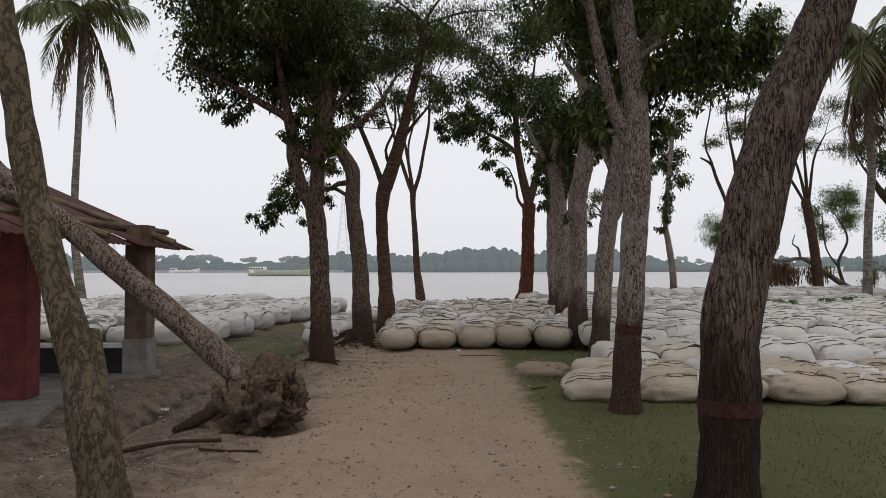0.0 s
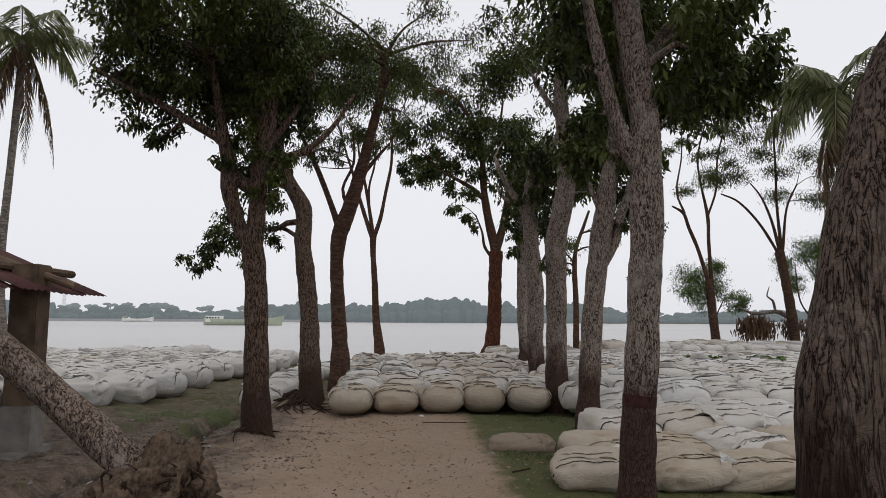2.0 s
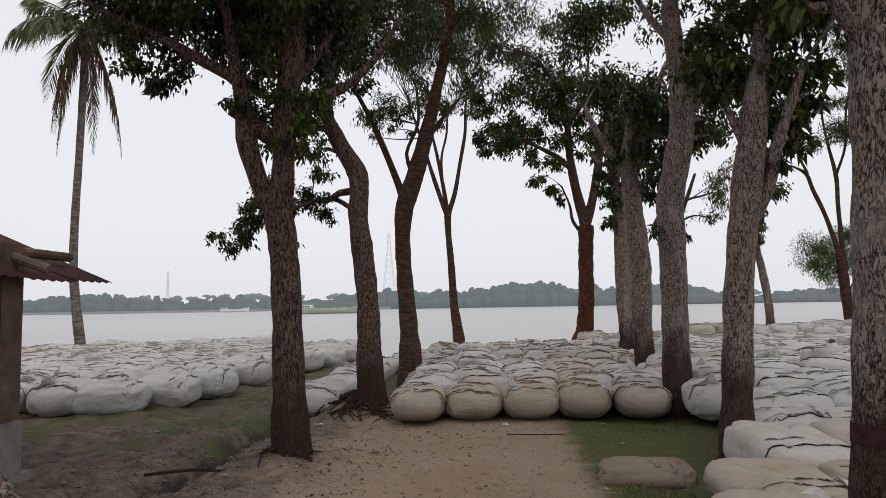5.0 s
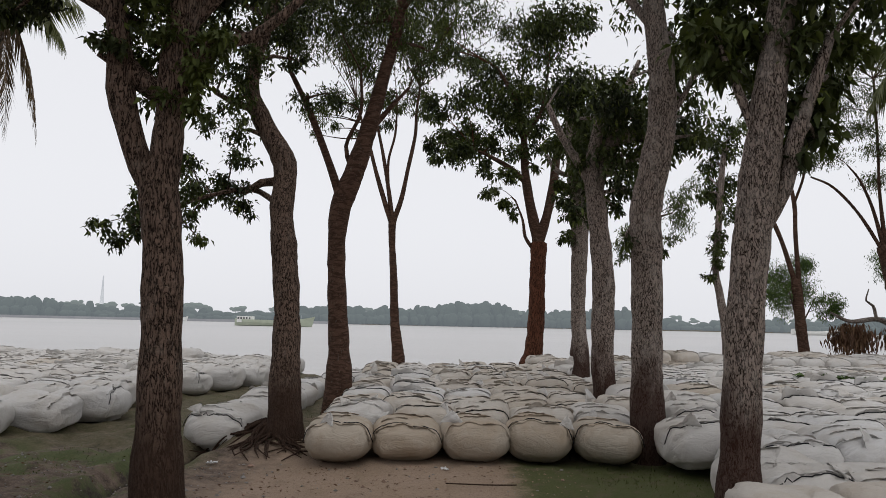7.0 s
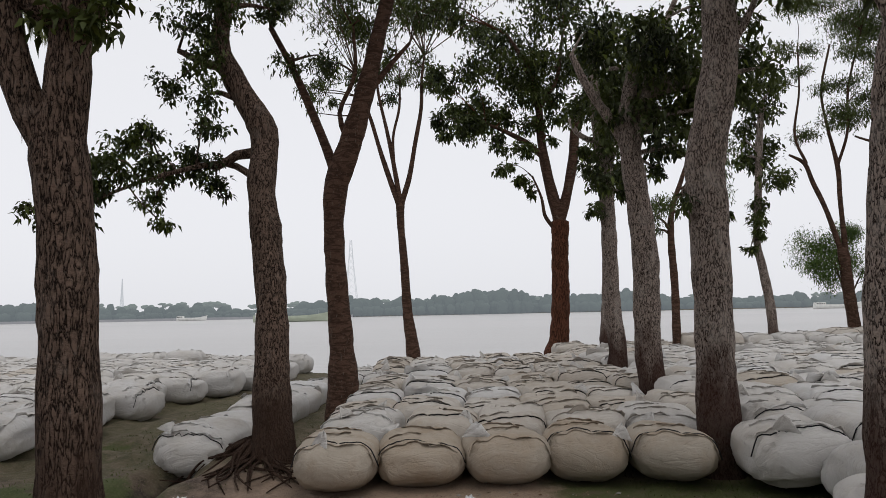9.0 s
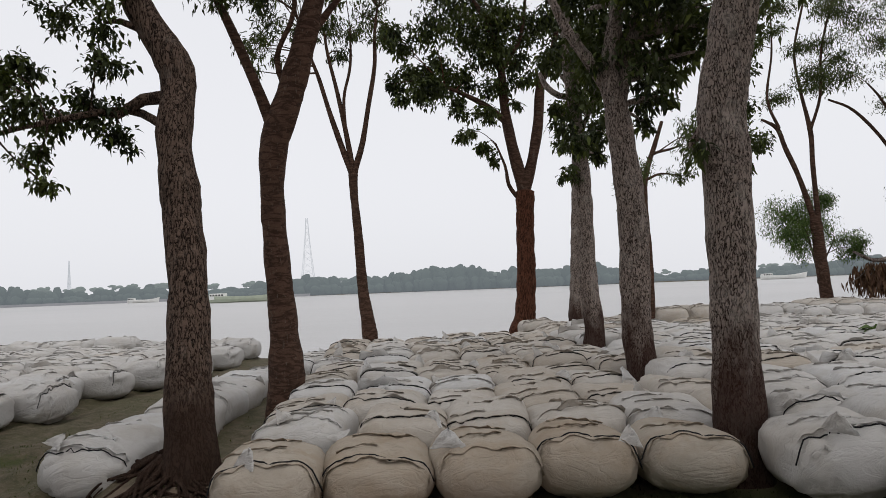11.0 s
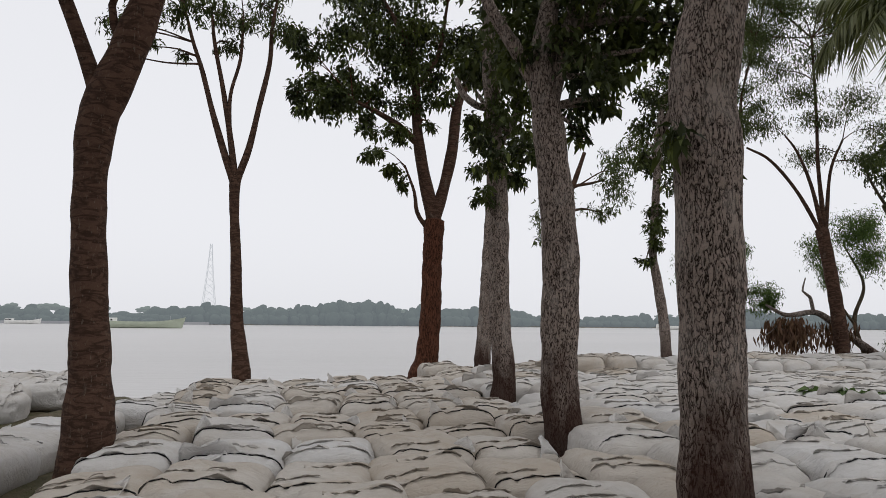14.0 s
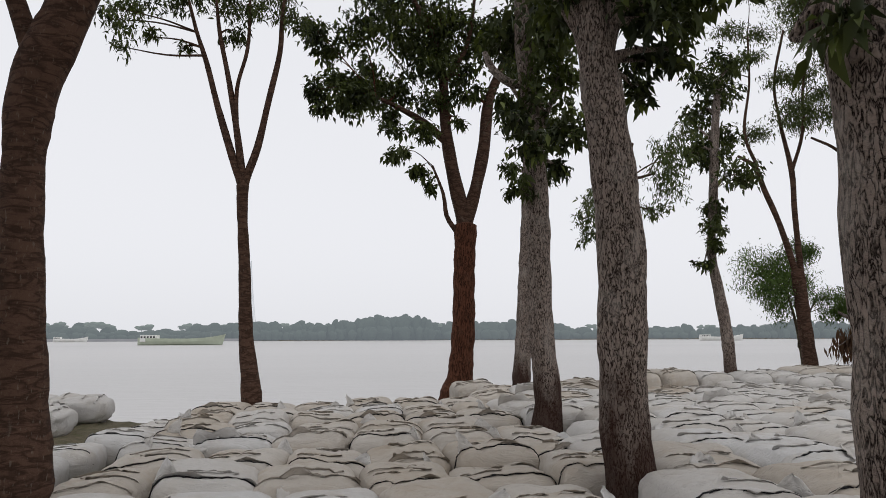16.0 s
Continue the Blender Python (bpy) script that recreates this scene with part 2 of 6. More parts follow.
def ground_earth():
    """Trodden earth along the walk, green film at the edges, damp soil by the shed."""
    m, t, b = nodes("trodden_earth")
    p = place(t)
    sep = t.nodes.new("ShaderNodeSeparateXYZ")
    t.links.new(p, sep.inputs[0])
    x, y = sep.outputs[0], sep.outputs[1]
    big, mid, fine = grain(t, p, 0.9, 6, 0.65), grain(t, p, 5, 7, 0.7), grain(t, p, 45, 5, 0.7)
    sand = mixed(t, mid, (0.18, 0.126, 0.086), (0.305, 0.224, 0.156))
    sand = mixed(t, ramp(t, big, [(0.38, (0, 0, 0)), (0.62, (0.6, 0.6, 0.6))]), sand, (0.29, 0.215, 0.165))
    sand = mixed(t, ramp(t, fine, [(0.5, (0, 0, 0)), (0.72, (0.75, 0.75, 0.75))]), sand, (0.1, 0.07, 0.053))
    sand = mixed(t, ramp(t, grain(t, p, 130, 3, 0.6), [(0.6, (0, 0, 0)), (0.7, (0.5, 0.5, 0.5))]), sand, (0.42, 0.33, 0.26))
    damp = mixed(t, ramp(t, mid, [(0.36, (0, 0, 0)), (0.64, (1, 1, 1))]), (0.05, 0.035, 0.027), (0.18, 0.132, 0.1))
    damp = mixed(t, ramp(t, fine, [(0.52, (0, 0, 0)), (0.7, (0.6, 0.6, 0.6))]), damp, (0.26, 0.2, 0.16))
    moss = mixed(t, fine, (0.036, 0.043, 0.013), (0.085, 0.092, 0.03))
    moss = mixed(t, ramp(t, mid, [(0.5, (0, 0, 0)), (0.68, (0.8, 0.8, 0.8))]), moss, (0.1, 0.075, 0.05))

    def band(v, lo, hi):
        r = t.nodes.new("ShaderNodeMapRange")
        r.inputs["From Min"].default_value, r.inputs["From Max"].default_value = lo, hi
        r.interpolation_type = "SMOOTHSTEP"
        t.links.new(v, r.inputs["Value"])
        return r.outputs[0]

    wobx = calc(t, "ADD", x, calc(t, "MULTIPLY", calc(t, "SUBTRACT", big, 0.5), 1.6))
    wobx = calc(t, "ADD", wobx, calc(t, "MULTIPLY", calc(t, "SUBTRACT", mid, 0.5), 0.8))
    edge = calc(t, "ADD", x, calc(t, "MULTIPLY", calc(t, "SUBTRACT", mid, 0.5), 0.7))
    left = band(wobx, -1.35, -2.4)
    col = mixed(t, left, sand, damp)
    right = calc(t, "MULTIPLY", band(edge, 0.66, 0.92), band(y, 13.4, 12.6))
    right = calc(t, "MULTIPLY", right, band(calc(t, "ADD", y, calc(t, "MULTIPLY", big, 1.6)), 3.3, 4.3))
    col = mixed(t, right, col, moss)
    gullyside = calc(t, "MULTIPLY", band(wobx, -2.1, -2.7), band(y, 10.2, 11.4))
    col = mixed(t, calc(t, "MULTIPLY", calc(t, "MULTIPLY", gullyside, 0.8), band(calc(t, "ADD", big, calc(t, "MULTIPLY", mid, 0.4)), 0.66, 0.78)), col, mixed(t, fine, (0.035, 0.055, 0.014), (0.08, 0.11, 0.03)))
    beyond = band(y, 12.9, 13.6)
    col = mixed(t, beyond, col, mixed(t, big, moss, damp))
    bed = calc(t, "ADD", calc(t, "SUBTRACT", x, calc(t, "MULTIPLY", y, 0.1)), calc(t, "ADD", 4.08, calc(t, "MULTIPLY", calc(t, "SINE", calc(t, "MULTIPLY", y, 1.7)), 0.1)))
    wet = calc(t, "MULTIPLY", band(calc(t, "ADD", calc(t, "ABSOLUTE", bed), calc(t, "MULTIPLY", calc(t, "SUBTRACT", mid, 0.5), 0.35)), 0.2, 0.06), calc(t, "MULTIPLY", band(y, 5.4, 6.6), band(y, 15, 13)))
    col = mixed(t, wet, col, mixed(t, fine, (0.02, 0.016, 0.013), (0.05, 0.04, 0.032)))
    spots = calc(t, "MULTIPLY", left, band(big, 0.58, 0.68))
    col = mixed(t, spots, col, moss)
    t.links.new(col, b.inputs["Base Color"])
    b.inputs["Roughness"].default_value = 0.95
    relief(t, b, calc(t, "ADD", calc(t, "MULTIPLY", mid, 0.7), calc(t, "MULTIPLY", fine, 0.5)), 0.8, 0.03)
    return m


EARTH = ground_earth()


def river_water():
    m, t, b = nodes("silty_river_water")
    p = place(t, (0.25, 1, 1))
    big = grain(t, place(t, (0.004, 0.02, 1)), 1.0, 4)
    t.links.new(ramp(t, big, [(0.3, (0.33, 0.32, 0.31)), (0.7, (0.4, 0.385, 0.375))]), b.inputs["Base Color"])
    b.inputs["Roughness"].default_value = 0.3
    b.inputs["IOR"].default_value = 1.33
    b.inputs["Specular IOR Level"].default_value = 0.5
    relief(t, b, calc(t, "ADD", grain(t, p, 1.6, 4), grain(t, p, 0.3, 3)), 0.25, 0.3)
    return m


WATER = river_water()


def far_hazed(name, colour, haze_glow):
    """Distant surface with its haze put in as a faint, even glow."""
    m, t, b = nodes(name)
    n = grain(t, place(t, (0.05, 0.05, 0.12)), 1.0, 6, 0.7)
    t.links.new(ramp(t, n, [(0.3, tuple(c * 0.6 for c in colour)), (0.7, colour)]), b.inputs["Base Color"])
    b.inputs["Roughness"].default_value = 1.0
    b.inputs["Emission Color"].default_value = (*haze_glow, 1)
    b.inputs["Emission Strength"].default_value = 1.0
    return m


# emission colours stand for haze over the river; none of these are lamps
WOODS = far_hazed("far_woods", (0.05, 0.065, 0.05), (0.118, 0.135, 0.15))
WOODS_HIGH = far_hazed("far_tall_woods", (0.06, 0.085, 0.06), (0.17, 0.19, 0.2))
SHORE = far_hazed("far_embankment", (0.2, 0.19, 0.18), (0.14, 0.15, 0.17))


# ---------------- mesh helpers ----------------
def solid(name, verts, faces, material, smooth=True):
    me = bpy.data.meshes.new(name)
    me.from_pydata([tuple(v) for v in verts], [], faces)
    me.materials.append(material)
    if smooth:
        me.polygons.foreach_set("use_smooth", [True] * len(me.polygons))
    me.update()
    return me


def part(name, me, parent, label=""):
    ob = new(name, me)
    ob.parent = parent
    return tagged(ob, label)


def thing(name, at, label, category, group=""):
    ob = new(name)
    ob.location = at
    ob.empty_display_size = 0.2
    return tagged(ob, label, category, group)


def bm_mesh(name, bm, material, smooth=False):
    me = bpy.data.meshes.new(name)
    bm.to_mesh(me)
    bm.free()
    me.materials.append(material)
    if smooth:
        me.polygons.foreach_set("use_smooth", [True] * len(me.polygons))
    return me


def box(bm, lo, hi, bevel=0.0):
    c = [(a + b) / 2 for a, b in zip(lo, hi)]
    s = [b - a for a, b in zip(lo, hi)]
    r = bmesh.ops.create_cube(bm, size=1.0, matrix=Matrix.Translation(c) @ Matrix.Diagonal((*s, 1)))
    if bevel:
        edges = list({e for v in r["verts"] for e in v.link_edges})
        bmesh.ops.bevel(bm, geom=edges, offset=bevel, segments=2, affect="EDGES")


def bar(bm, a, b, r, sides=6):
    a, b = Vector(a), Vector(b)
    d = b - a
    m = Matrix.Translation((a + b) / 2) @ d.to_track_quat("Z", "Y").to_matrix().to_4x4()
    bmesh.ops.create_cone(bm, cap_ends=True, segments=sides, radius1=r, radius2=r, depth=d.length, matrix=m)


def spline(points, step):
    """A smooth line through (x, y, z, radius) points."""
    p = np.array(points, float)
    if len(p) == 2:
        p = np.array([p[0], (p[0] + p[1]) / 2, p[1]])
    q = np.vstack([2 * p[0] - p[1], p, 2 * p[-1] - p[-2]])
    res = []
    for i in range(1, len(q) - 2):
        n = max(2, int(np.linalg.norm(q[i + 1, :3] - q[i, :3]) / step))
        for k in range(n):
            u = k / n
            a, b, c, d = q[i - 1], q[i], q[i + 1], q[i + 2]
            res.append(0.5 * (2 * b + (c - a) * u + (2 * a - 5 * b + 4 * c - d) * u * u + (3 * b - a - 3 * c + d) * u ** 3))
    res.append(p[-1])
    res = np.array(res)
    res[:, 3] = np.maximum(res[:, 3], 0.003)
    return res


def tube(line, sides=12, lumps=0.06, seed=0, flare=0.0, rough=0.0):
    """Verts and faces of an uneven round stem along a line of (x, y, z, r)."""
    rng = np.random.default_rng(seed)
    n = len(line)
    tang = np.gradient(line[:, :3], axis=0)
    tang /= np.linalg.norm(tang, axis=1)[:, None] + 1e-9
    ref = np.array([0.0, 1.0, 0.0]) if abs(tang[0, 1]) < 0.9 else np.array([1.0, 0.0, 0.0])
    ang = np.linspace(0, 2 * np.pi, sides, endpoint=False)
    ph = rng.uniform(0, 6.28, 4)
    verts = []
    for i in range(n):
        u = np.cross(ref, tang[i])
        u /= np.linalg.norm(u) + 1e-9
        w = np.cross(tang[i], u)
        s = i / max(1, n - 1)
        wob = 1 + lumps * (np.sin(2 * ang + ph[0] + 5 * s) * 0.6 + np.sin(3 * ang + ph[1] - 9 * s) * 0.5 + 0.7 * np.sin(ph[2] + i * 0.9))
        if rough:
            wob = wob + rng.normal(0, rough, sides)
        if flare:
            h = max(0.0, 1 - i * 0.12 / 0.5)
            wob = wob + flare * h * h * (0.5 + 0.5 * np.sin(5 * ang + ph[3]))
        verts.append(line[i, :3] + line[i, 3] * (wob[:, None] * (np.cos(ang)[:, None] * u + np.sin(ang)[:, None] * w)))
    verts.append(line[-1:, :3] + tang[-1] * line[-1, 3] * 0.5)
    v = np.vstack(verts)
    faces = [(i * sides + k, i * sides + (k + 1) % sides, (i + 1) * sides + (k + 1) % sides, (i + 1) * sides + k)
             for i in range(n - 1) for k in range(sides)]
    faces += [((n - 1) * sides + k, (n - 1) * sides + (k + 1) % sides, n * sides) for k in range(sides)]
    return v, faces


def joined(pieces):
    vs, fs, o = [], [], 0
    for v, f in pieces:
        vs.append(v)
        fs += [tuple(i + o for i in q) for q in f]
        o += len(v)
    return np.vstack(vs), fs


def leaves_mesh(name, base, axis, length, width, material, droop=0.25, seed=0):
    """Many folded leaves: base points, unit directions, lengths; 6 verts and 4 triangles each."""
    rng = np.random.default_rng(seed)
    n = len(base)
    up = rng.normal(size=(n, 3)) * 0.5 + np.array([0, 0, 1.0])
    side = np.cross(axis, up)
    side /= np.linalg.norm(side, axis=1)[:, None] + 1e-9
    nrm = np.cross(side, axis)
    L, W = length[:, None], (length * width)[:, None]
    fall = np.array([0, 0, -1.0])
    midp = base + axis * L * 0.5 + fall * L * droop * 0.25
    tip = base + axis * L + fall * L * droop
    a = base + axis * L * 0.42 + side * W * 0.5 + nrm * W * 0.2 + fall * L * droop * 0.2
    b = base + axis * L * 0.42 - side * W * 0.5 + nrm * W * 0.2 + fall * L * droop * 0.2
    v = np.stack([base, a, midp, b, tip], axis=1).reshape(-1, 3)
    k = np.arange(n)[:, None, None] * 5
    f = (np.array([[0, 2, 1], [0, 3, 2], [1, 2, 4], [2, 3, 4]])[None] + k).reshape(-1, 3)
    me = bpy.data.meshes.new(name)
    me.vertices.add(len(v))
    me.vertices.foreach_set("co", v.ravel())
    me.loops.add(f.size)
    me.loops.foreach_set("vertex_index", f.ravel())
    me.polygons.add(len(f))
    me.polygons.foreach_set("loop_start", np.arange(0, f.size, 3))
    me.update(calc_edges=True)
    me.validate()
    me.materials.append(material)
    return me


# ---------------- ground, river, far shore ----------------
def lines(lo, hi, step, far, grow=1.35):
    a = list(np.arange(lo, hi + 1e-6, step))
    s = step
    while a[-1] < far[1]:
        s *= grow
        a.append(a[-1] + s)
    s = step
    while a[0] > far[0]:
        s *= grow
        a.insert(0, a[0] - s)
    return np.array(a)


def smooth_step(v, lo, hi):
    u = np.clip((v - lo) / (hi - lo), 0, 1)
    return u * u * (3 - 2 * u)


def ground_height(x, y):
    """Height of the bank: nearly flat, a gully by the shed, a root mound, then the slope to the river and the far bank."""
    h = 0.025 * np.sin(1.7 * x + 0.6 * y) * np.sin(1.1 * y - 0.4 * x) + 0.012 * np.sin(5.1 * x + 2.0) * np.sin(4.3 * y)
    for k in range(7):
        a = 2.4 * k + 0.7
        f = 3.0 + 1.9 * k
        h = h + (0.004 + 0.012 * smooth_step(-x, 1.6, 2.6)) * np.sin(f * (x * math.cos(a) + y * math.sin(a)) + 3 * k + 1.5 * np.sin(1.3 * x + k))
    g = x + 3.4 - 0.1 * (y - 6.8) + 0.1 * np.sin(1.7 * y)
    h -= 0.28 * np.exp(-(g / 0.17) ** 2) * smooth_step(y, 5.2, 6.5) * (1 - smooth_step(y, 13, 15))
    h += 0.2 * np.exp(-((x + 1.9) / 0.7) ** 2 - ((y - 13.6) / 0.6) ** 2)
    h += 0.1 * np.exp(-((x + 2.0) / 0.6) ** 2 - ((y - 10.3) / 0.6) ** 2)
    h -= 0.16 * np.exp(-((x + 1.78) / 0.34) ** 2 - ((y - 6.45) / 0.3) ** 2)
    bank = 24.3 + 5.0 * smooth_step(x, 6, 16) + 2.2 * smooth_step(-x, 5, 9)
    h -= 3.4 * smooth_step(y, bank, bank + 4.5)
    h += 4.0 * smooth_step(y, 752, 770)
    return h


gx, gy = lines(-7, 7, 0.14, (-3000, 3000)), lines(-1, 15, 0.14, (-400, 3200), 1.25)
X, Y = np.meshgrid(gx, gy)
Z = ground_height(X, Y)
nx, ny = len(gx), len(gy)
gv = np.stack([X, Y, Z], -1).reshape(-1, 3)
gf = [(j * nx + i, j * nx + i + 1, (j + 1) * nx + i + 1, (j + 1) * nx + i) for j in range(ny - 1) for i in range(nx - 1)]
tagged(new("ground", solid("ground", gv, gf, EARTH)), "trodden brown earth with mossy green edges by the river", "ground", "", "structure")

WATER_Z = -1.6
wx, wy = lines(-60, 60, 10, (-2900, 2900)), lines(20, 60, 10, (20, 760))
wv = [(x, y, WATER_Z) for y in wy for x in wx]
wf = [(j * len(wx) + i, j * len(wx) + i + 1, (j + 1) * len(wx) + i + 1, (j + 1) * len(wx) + i) for j in range(len(wy) - 1) for i in range(len(wx) - 1)]
tagged(new("water", solid("water", wv, wf, WATER)), "calm silty grey river under an overcast sky", "river", "", "structure")


def crown_blob(rng, c, rx, rz, n=10):
    """A lumpy far crown."""
    vs, fs = [], []
    rows, cols = 6, n
    for i in range(rows + 1):
        th = math.pi * i / rows
        for k in range(cols):
            ph = 2 * math.pi * k / cols
            r = 1 + rng.uniform(-0.26, 0.26) * math.sin(th)
            vs.append((c[0] + rx * r * math.sin(th) * math.cos(ph), c[1] + rx * 0.6 * r * math.sin(th) * math.sin(ph), c[2] + rz * r * math.cos(th)))
    for i in range(rows):
        for k in range(cols):
            fs.append((i * cols + k, i * cols + (k + 1) % cols, (i + 1) * cols + (k + 1) % cols, (i + 1) * cols + k))
    return np.array(vs), fs


def far_woods():
    rng = np.random.default_rng(5)
    low, high = [], []
    for x in np.arange(-760, 900, 4.2):
        top = 17 + 5 * math.sin(x * 0.011 + 1) + 3 * math.sin(x * 0.037) + rng.normal(0, 2.0)
        if x > 250:
            top *= 0.8
        if x < -180:
            top *= 0.85
        y0 = 785 + rng.uniform(0, 20)
        rx = rng.uniform(5, 9.5)
        low.append(crown_blob(rng, (x, y0, top * 0.5), rx, top * 0.58, 9))
        low.append(crown_blob(rng, (x + 2, y0 - 8, top * 0.25), rx * 0.8, top * 0.32, 8))
    for x in np.concatenate([rng.uniform(-740, 760, 70), rng.normal(20, 30, 10), rng.normal(-300, 25, 6)]):
        # flat-topped trees that stand over the rest
        h = rng.uniform(14, 17.5) * (0.85 if x > 250 else 1.0)
        y0 = 800 + rng.uniform(0, 25)
        stem = spline([(x, y0, 0, 0.5), (x + rng.uniform(-2, 2), y0, h * 0.9, 0.35)], 6)
        high.append(tube(stem, 5, 0.0, 1))
        for _ in range(6):
            high.append(crown_blob(rng, (x + rng.uniform(-7, 7), y0, h + rng.uniform(-2.5, 1)), rng.uniform(2.5, 5), rng.uniform(1.2, 2.4), 8))
    v, f = joined(low)
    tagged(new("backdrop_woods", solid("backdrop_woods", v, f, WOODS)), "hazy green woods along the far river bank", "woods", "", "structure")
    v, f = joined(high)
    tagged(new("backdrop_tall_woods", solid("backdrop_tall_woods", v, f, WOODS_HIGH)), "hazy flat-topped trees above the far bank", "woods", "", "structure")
    bm = bmesh.new()
    box(bm, (-900, 748, -2.2), (-110, 760, 1.1), 0.3)
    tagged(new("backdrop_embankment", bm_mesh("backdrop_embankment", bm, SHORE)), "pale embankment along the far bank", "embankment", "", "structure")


far_woods()


# ---------------- sandbags ----------------
BAG = (0.79, 1.04, 0.5)


def bag_offset(seed):
    return np.random.default_rng(seed).uniform(-40, 40, 3)


def bag_swell(x, y, z, off):
    """How far the cloth bulges or creases at a point of the unit bag."""
    d = noise.noise(Vector((x * 1.3 + off[0], y * 1.3 + off[1], z + off[2]))) * 0.1
    d += noise.noise(Vector((x * 6 + off[2], y * 4 + off[0], z * 4))) * 0.02
    line = abs(noise.noise(Vector((x * 0.9 + off[1], y * 3.4 + off[2], z * 1.5 + off[0]))))
    d -= 0.09 * max(0.0, 1 - line * 9)
    line = abs(noise.noise(Vector((x * 2.6 + off[2], y * 1.4 + off[0], z * 1.5 + off[1]))))
    return d - 0.03 * max(0.0, 1 - line * 11)


BOXY, ROUND, PLUMP = (0.38, 0.52, 0.62), (0.48, 0.66, 0.72), (0.5, 0.72, 0.76)


def bag_mesh(name, seed, material, e=BOXY):
    """A plump filled bag, boxy where its neighbours press on it, with creases on top."""
    off = bag_offset(seed)
    nu, nv = 44, 20
    vs, fs = [], []
    for j in range(nv + 1):
        th = math.pi * (j / nv - 0.5)
        cz, sz = abs(math.cos(th)) ** e[1], math.copysign(abs(math.sin(th)) ** e[2], math.sin(th))
        for i in range(nu):
            ph = 2 * math.pi * i / nu
            x = math.copysign(abs(math.cos(ph)) ** e[0], math.cos(ph)) * cz
            y = math.copysign(abs(math.sin(ph)) ** e[0], math.sin(ph)) * cz
            if e is PLUMP and sz < 0:
                x, y = x * (1 - 0.2 * sz * sz), y * (1 - 0.28 * sz * sz)
            k = 1 + bag_swell(x, y, sz, off) * (1.7 if e is ROUND else 1.0)
            vs.append((x * (1 + (k - 1) * 0.6) * BAG[0] / 2, y * (1 + (k - 1) * 0.6) * BAG[1] / 2, sz * k * BAG[2] / 2 + BAG[2] * 0.46))
    for j in range(nv):
        for i in range(nu):
            fs.append((j * nu + i, j * nu + (i + 1) % nu, (j + 1) * nu + (i + 1) % nu, (j + 1) * nu + i))
    return solid(name, vs, fs, material)


def bag_top(x, y, off, e=BOXY):
    """Height of the cloth over a point of the unit bag's plan."""
    r = (abs(x) ** (2 / e[0]) + abs(y) ** (2 / e[0])) ** (e[0] / 2)
    z = max(0.0, 1 - min(1.0, r) ** (2 / e[1])) ** (e[2] / 2)
    return z * (1 + bag_swell(x, y, z, off) * (1.7 if e is ROUND else 1.0)) * BAG[2] / 2 + BAG[2] * 0.46


def hem_line(u, off, fringe, at=-0.66):
    return at + 0.07 * noise.noise(Vector((u * 1.6, off[0], 3.0))) - fringe * (0.06 + 0.09 * noise.noise(Vector((u * 2.2, off[1], 9.0)))) + 0.03 * noise.noise(Vector((u * 7, off[2], fringe)))


def flap_mesh(name, seed, material, rise, at=-0.66, ends=(-0.92, 0.92), e=BOXY):
    """The loose hem above the sewn mouth: a thin crumpled strip of cloth along the top edge."""
    off = bag_offset(seed)
    n, rows = 22, 3
    vs, fs = [], []
    for j in range(rows + 1):
        for i in range(n + 1):
            u = ends[0] + (ends[1] - ends[0]) * i / n
            yy = hem_line(u, off, j / rows, at)
            ear = rise * max(0.0, noise.noise(Vector((u * 1.8, off[1] + 5, 0.0))) - 0.1) * 0.9
            curl = 0.009 + 0.014 * noise.noise(Vector((u * 5, off[0], j)))
            vs.append((u * BAG[0] / 2, yy * BAG[1] / 2, bag_top(u, yy, off, e) + 0.006 + (curl + ear) * j / rows))
    m = len(vs)
    vs += [(x, y + 0.004, z - 0.005) for x, y, z in vs]
    w = n + 1
    for j in range(rows):
        for i in range(n):
            a = j * w + i
            fs.append((a, a + 1, a + w + 1, a + w))
            fs.append((m + a + w, m + a + w + 1, m + a + 1, m + a))
    for i in range(n):
        a, b = i, rows * w + i
        fs.append((a, m + a, m + a + 1, a + 1))
        fs.append((b + 1, m + b + 1, m + b, b))
    for j in range(rows):
        a, b = j * w, j * w + n
        fs.append((a + w, m + a + w, m + a, a))
        fs.append((b, m + b, m + b + w, b + w))
    return solid(name, vs, fs, material)


def seam_mesh(name, seed, e=BOXY):
    """Black thread that closes the mouth, running under the hem and down both sides."""
    off = bag_offset(seed)
    pts = []
    for i in range(25):
        u = i / 24 * 1.94 - 0.97
        yy = hem_line(u, off, 0.62) - 0.012 * (i % 2)
        pts.append((u * BAG[0] / 2 * 1.01, yy * BAG[1] / 2, bag_top(u, yy, off, e) + 0.004, 0.0055))
    return solid(name, *tube(np.array(pts), 4, 0.0, seed), STITCH)


def folds(seed, cloth, e=BOXY):
    """Two loose wrinkles of spare cloth that lie across the top."""
    rng = np.random.default_rng(seed + 90)
    made = []
    for lo, hi in ((-0.45, -0.1), (0.05, 0.55)):
        a = rng.uniform(-0.85, -0.1)
        made.append(flap_mesh("fold", seed, cloth, 0.03, rng.uniform(lo, hi), (a, min(0.88, a + rng.uniform(0.7, 1.3))), e))
    return made


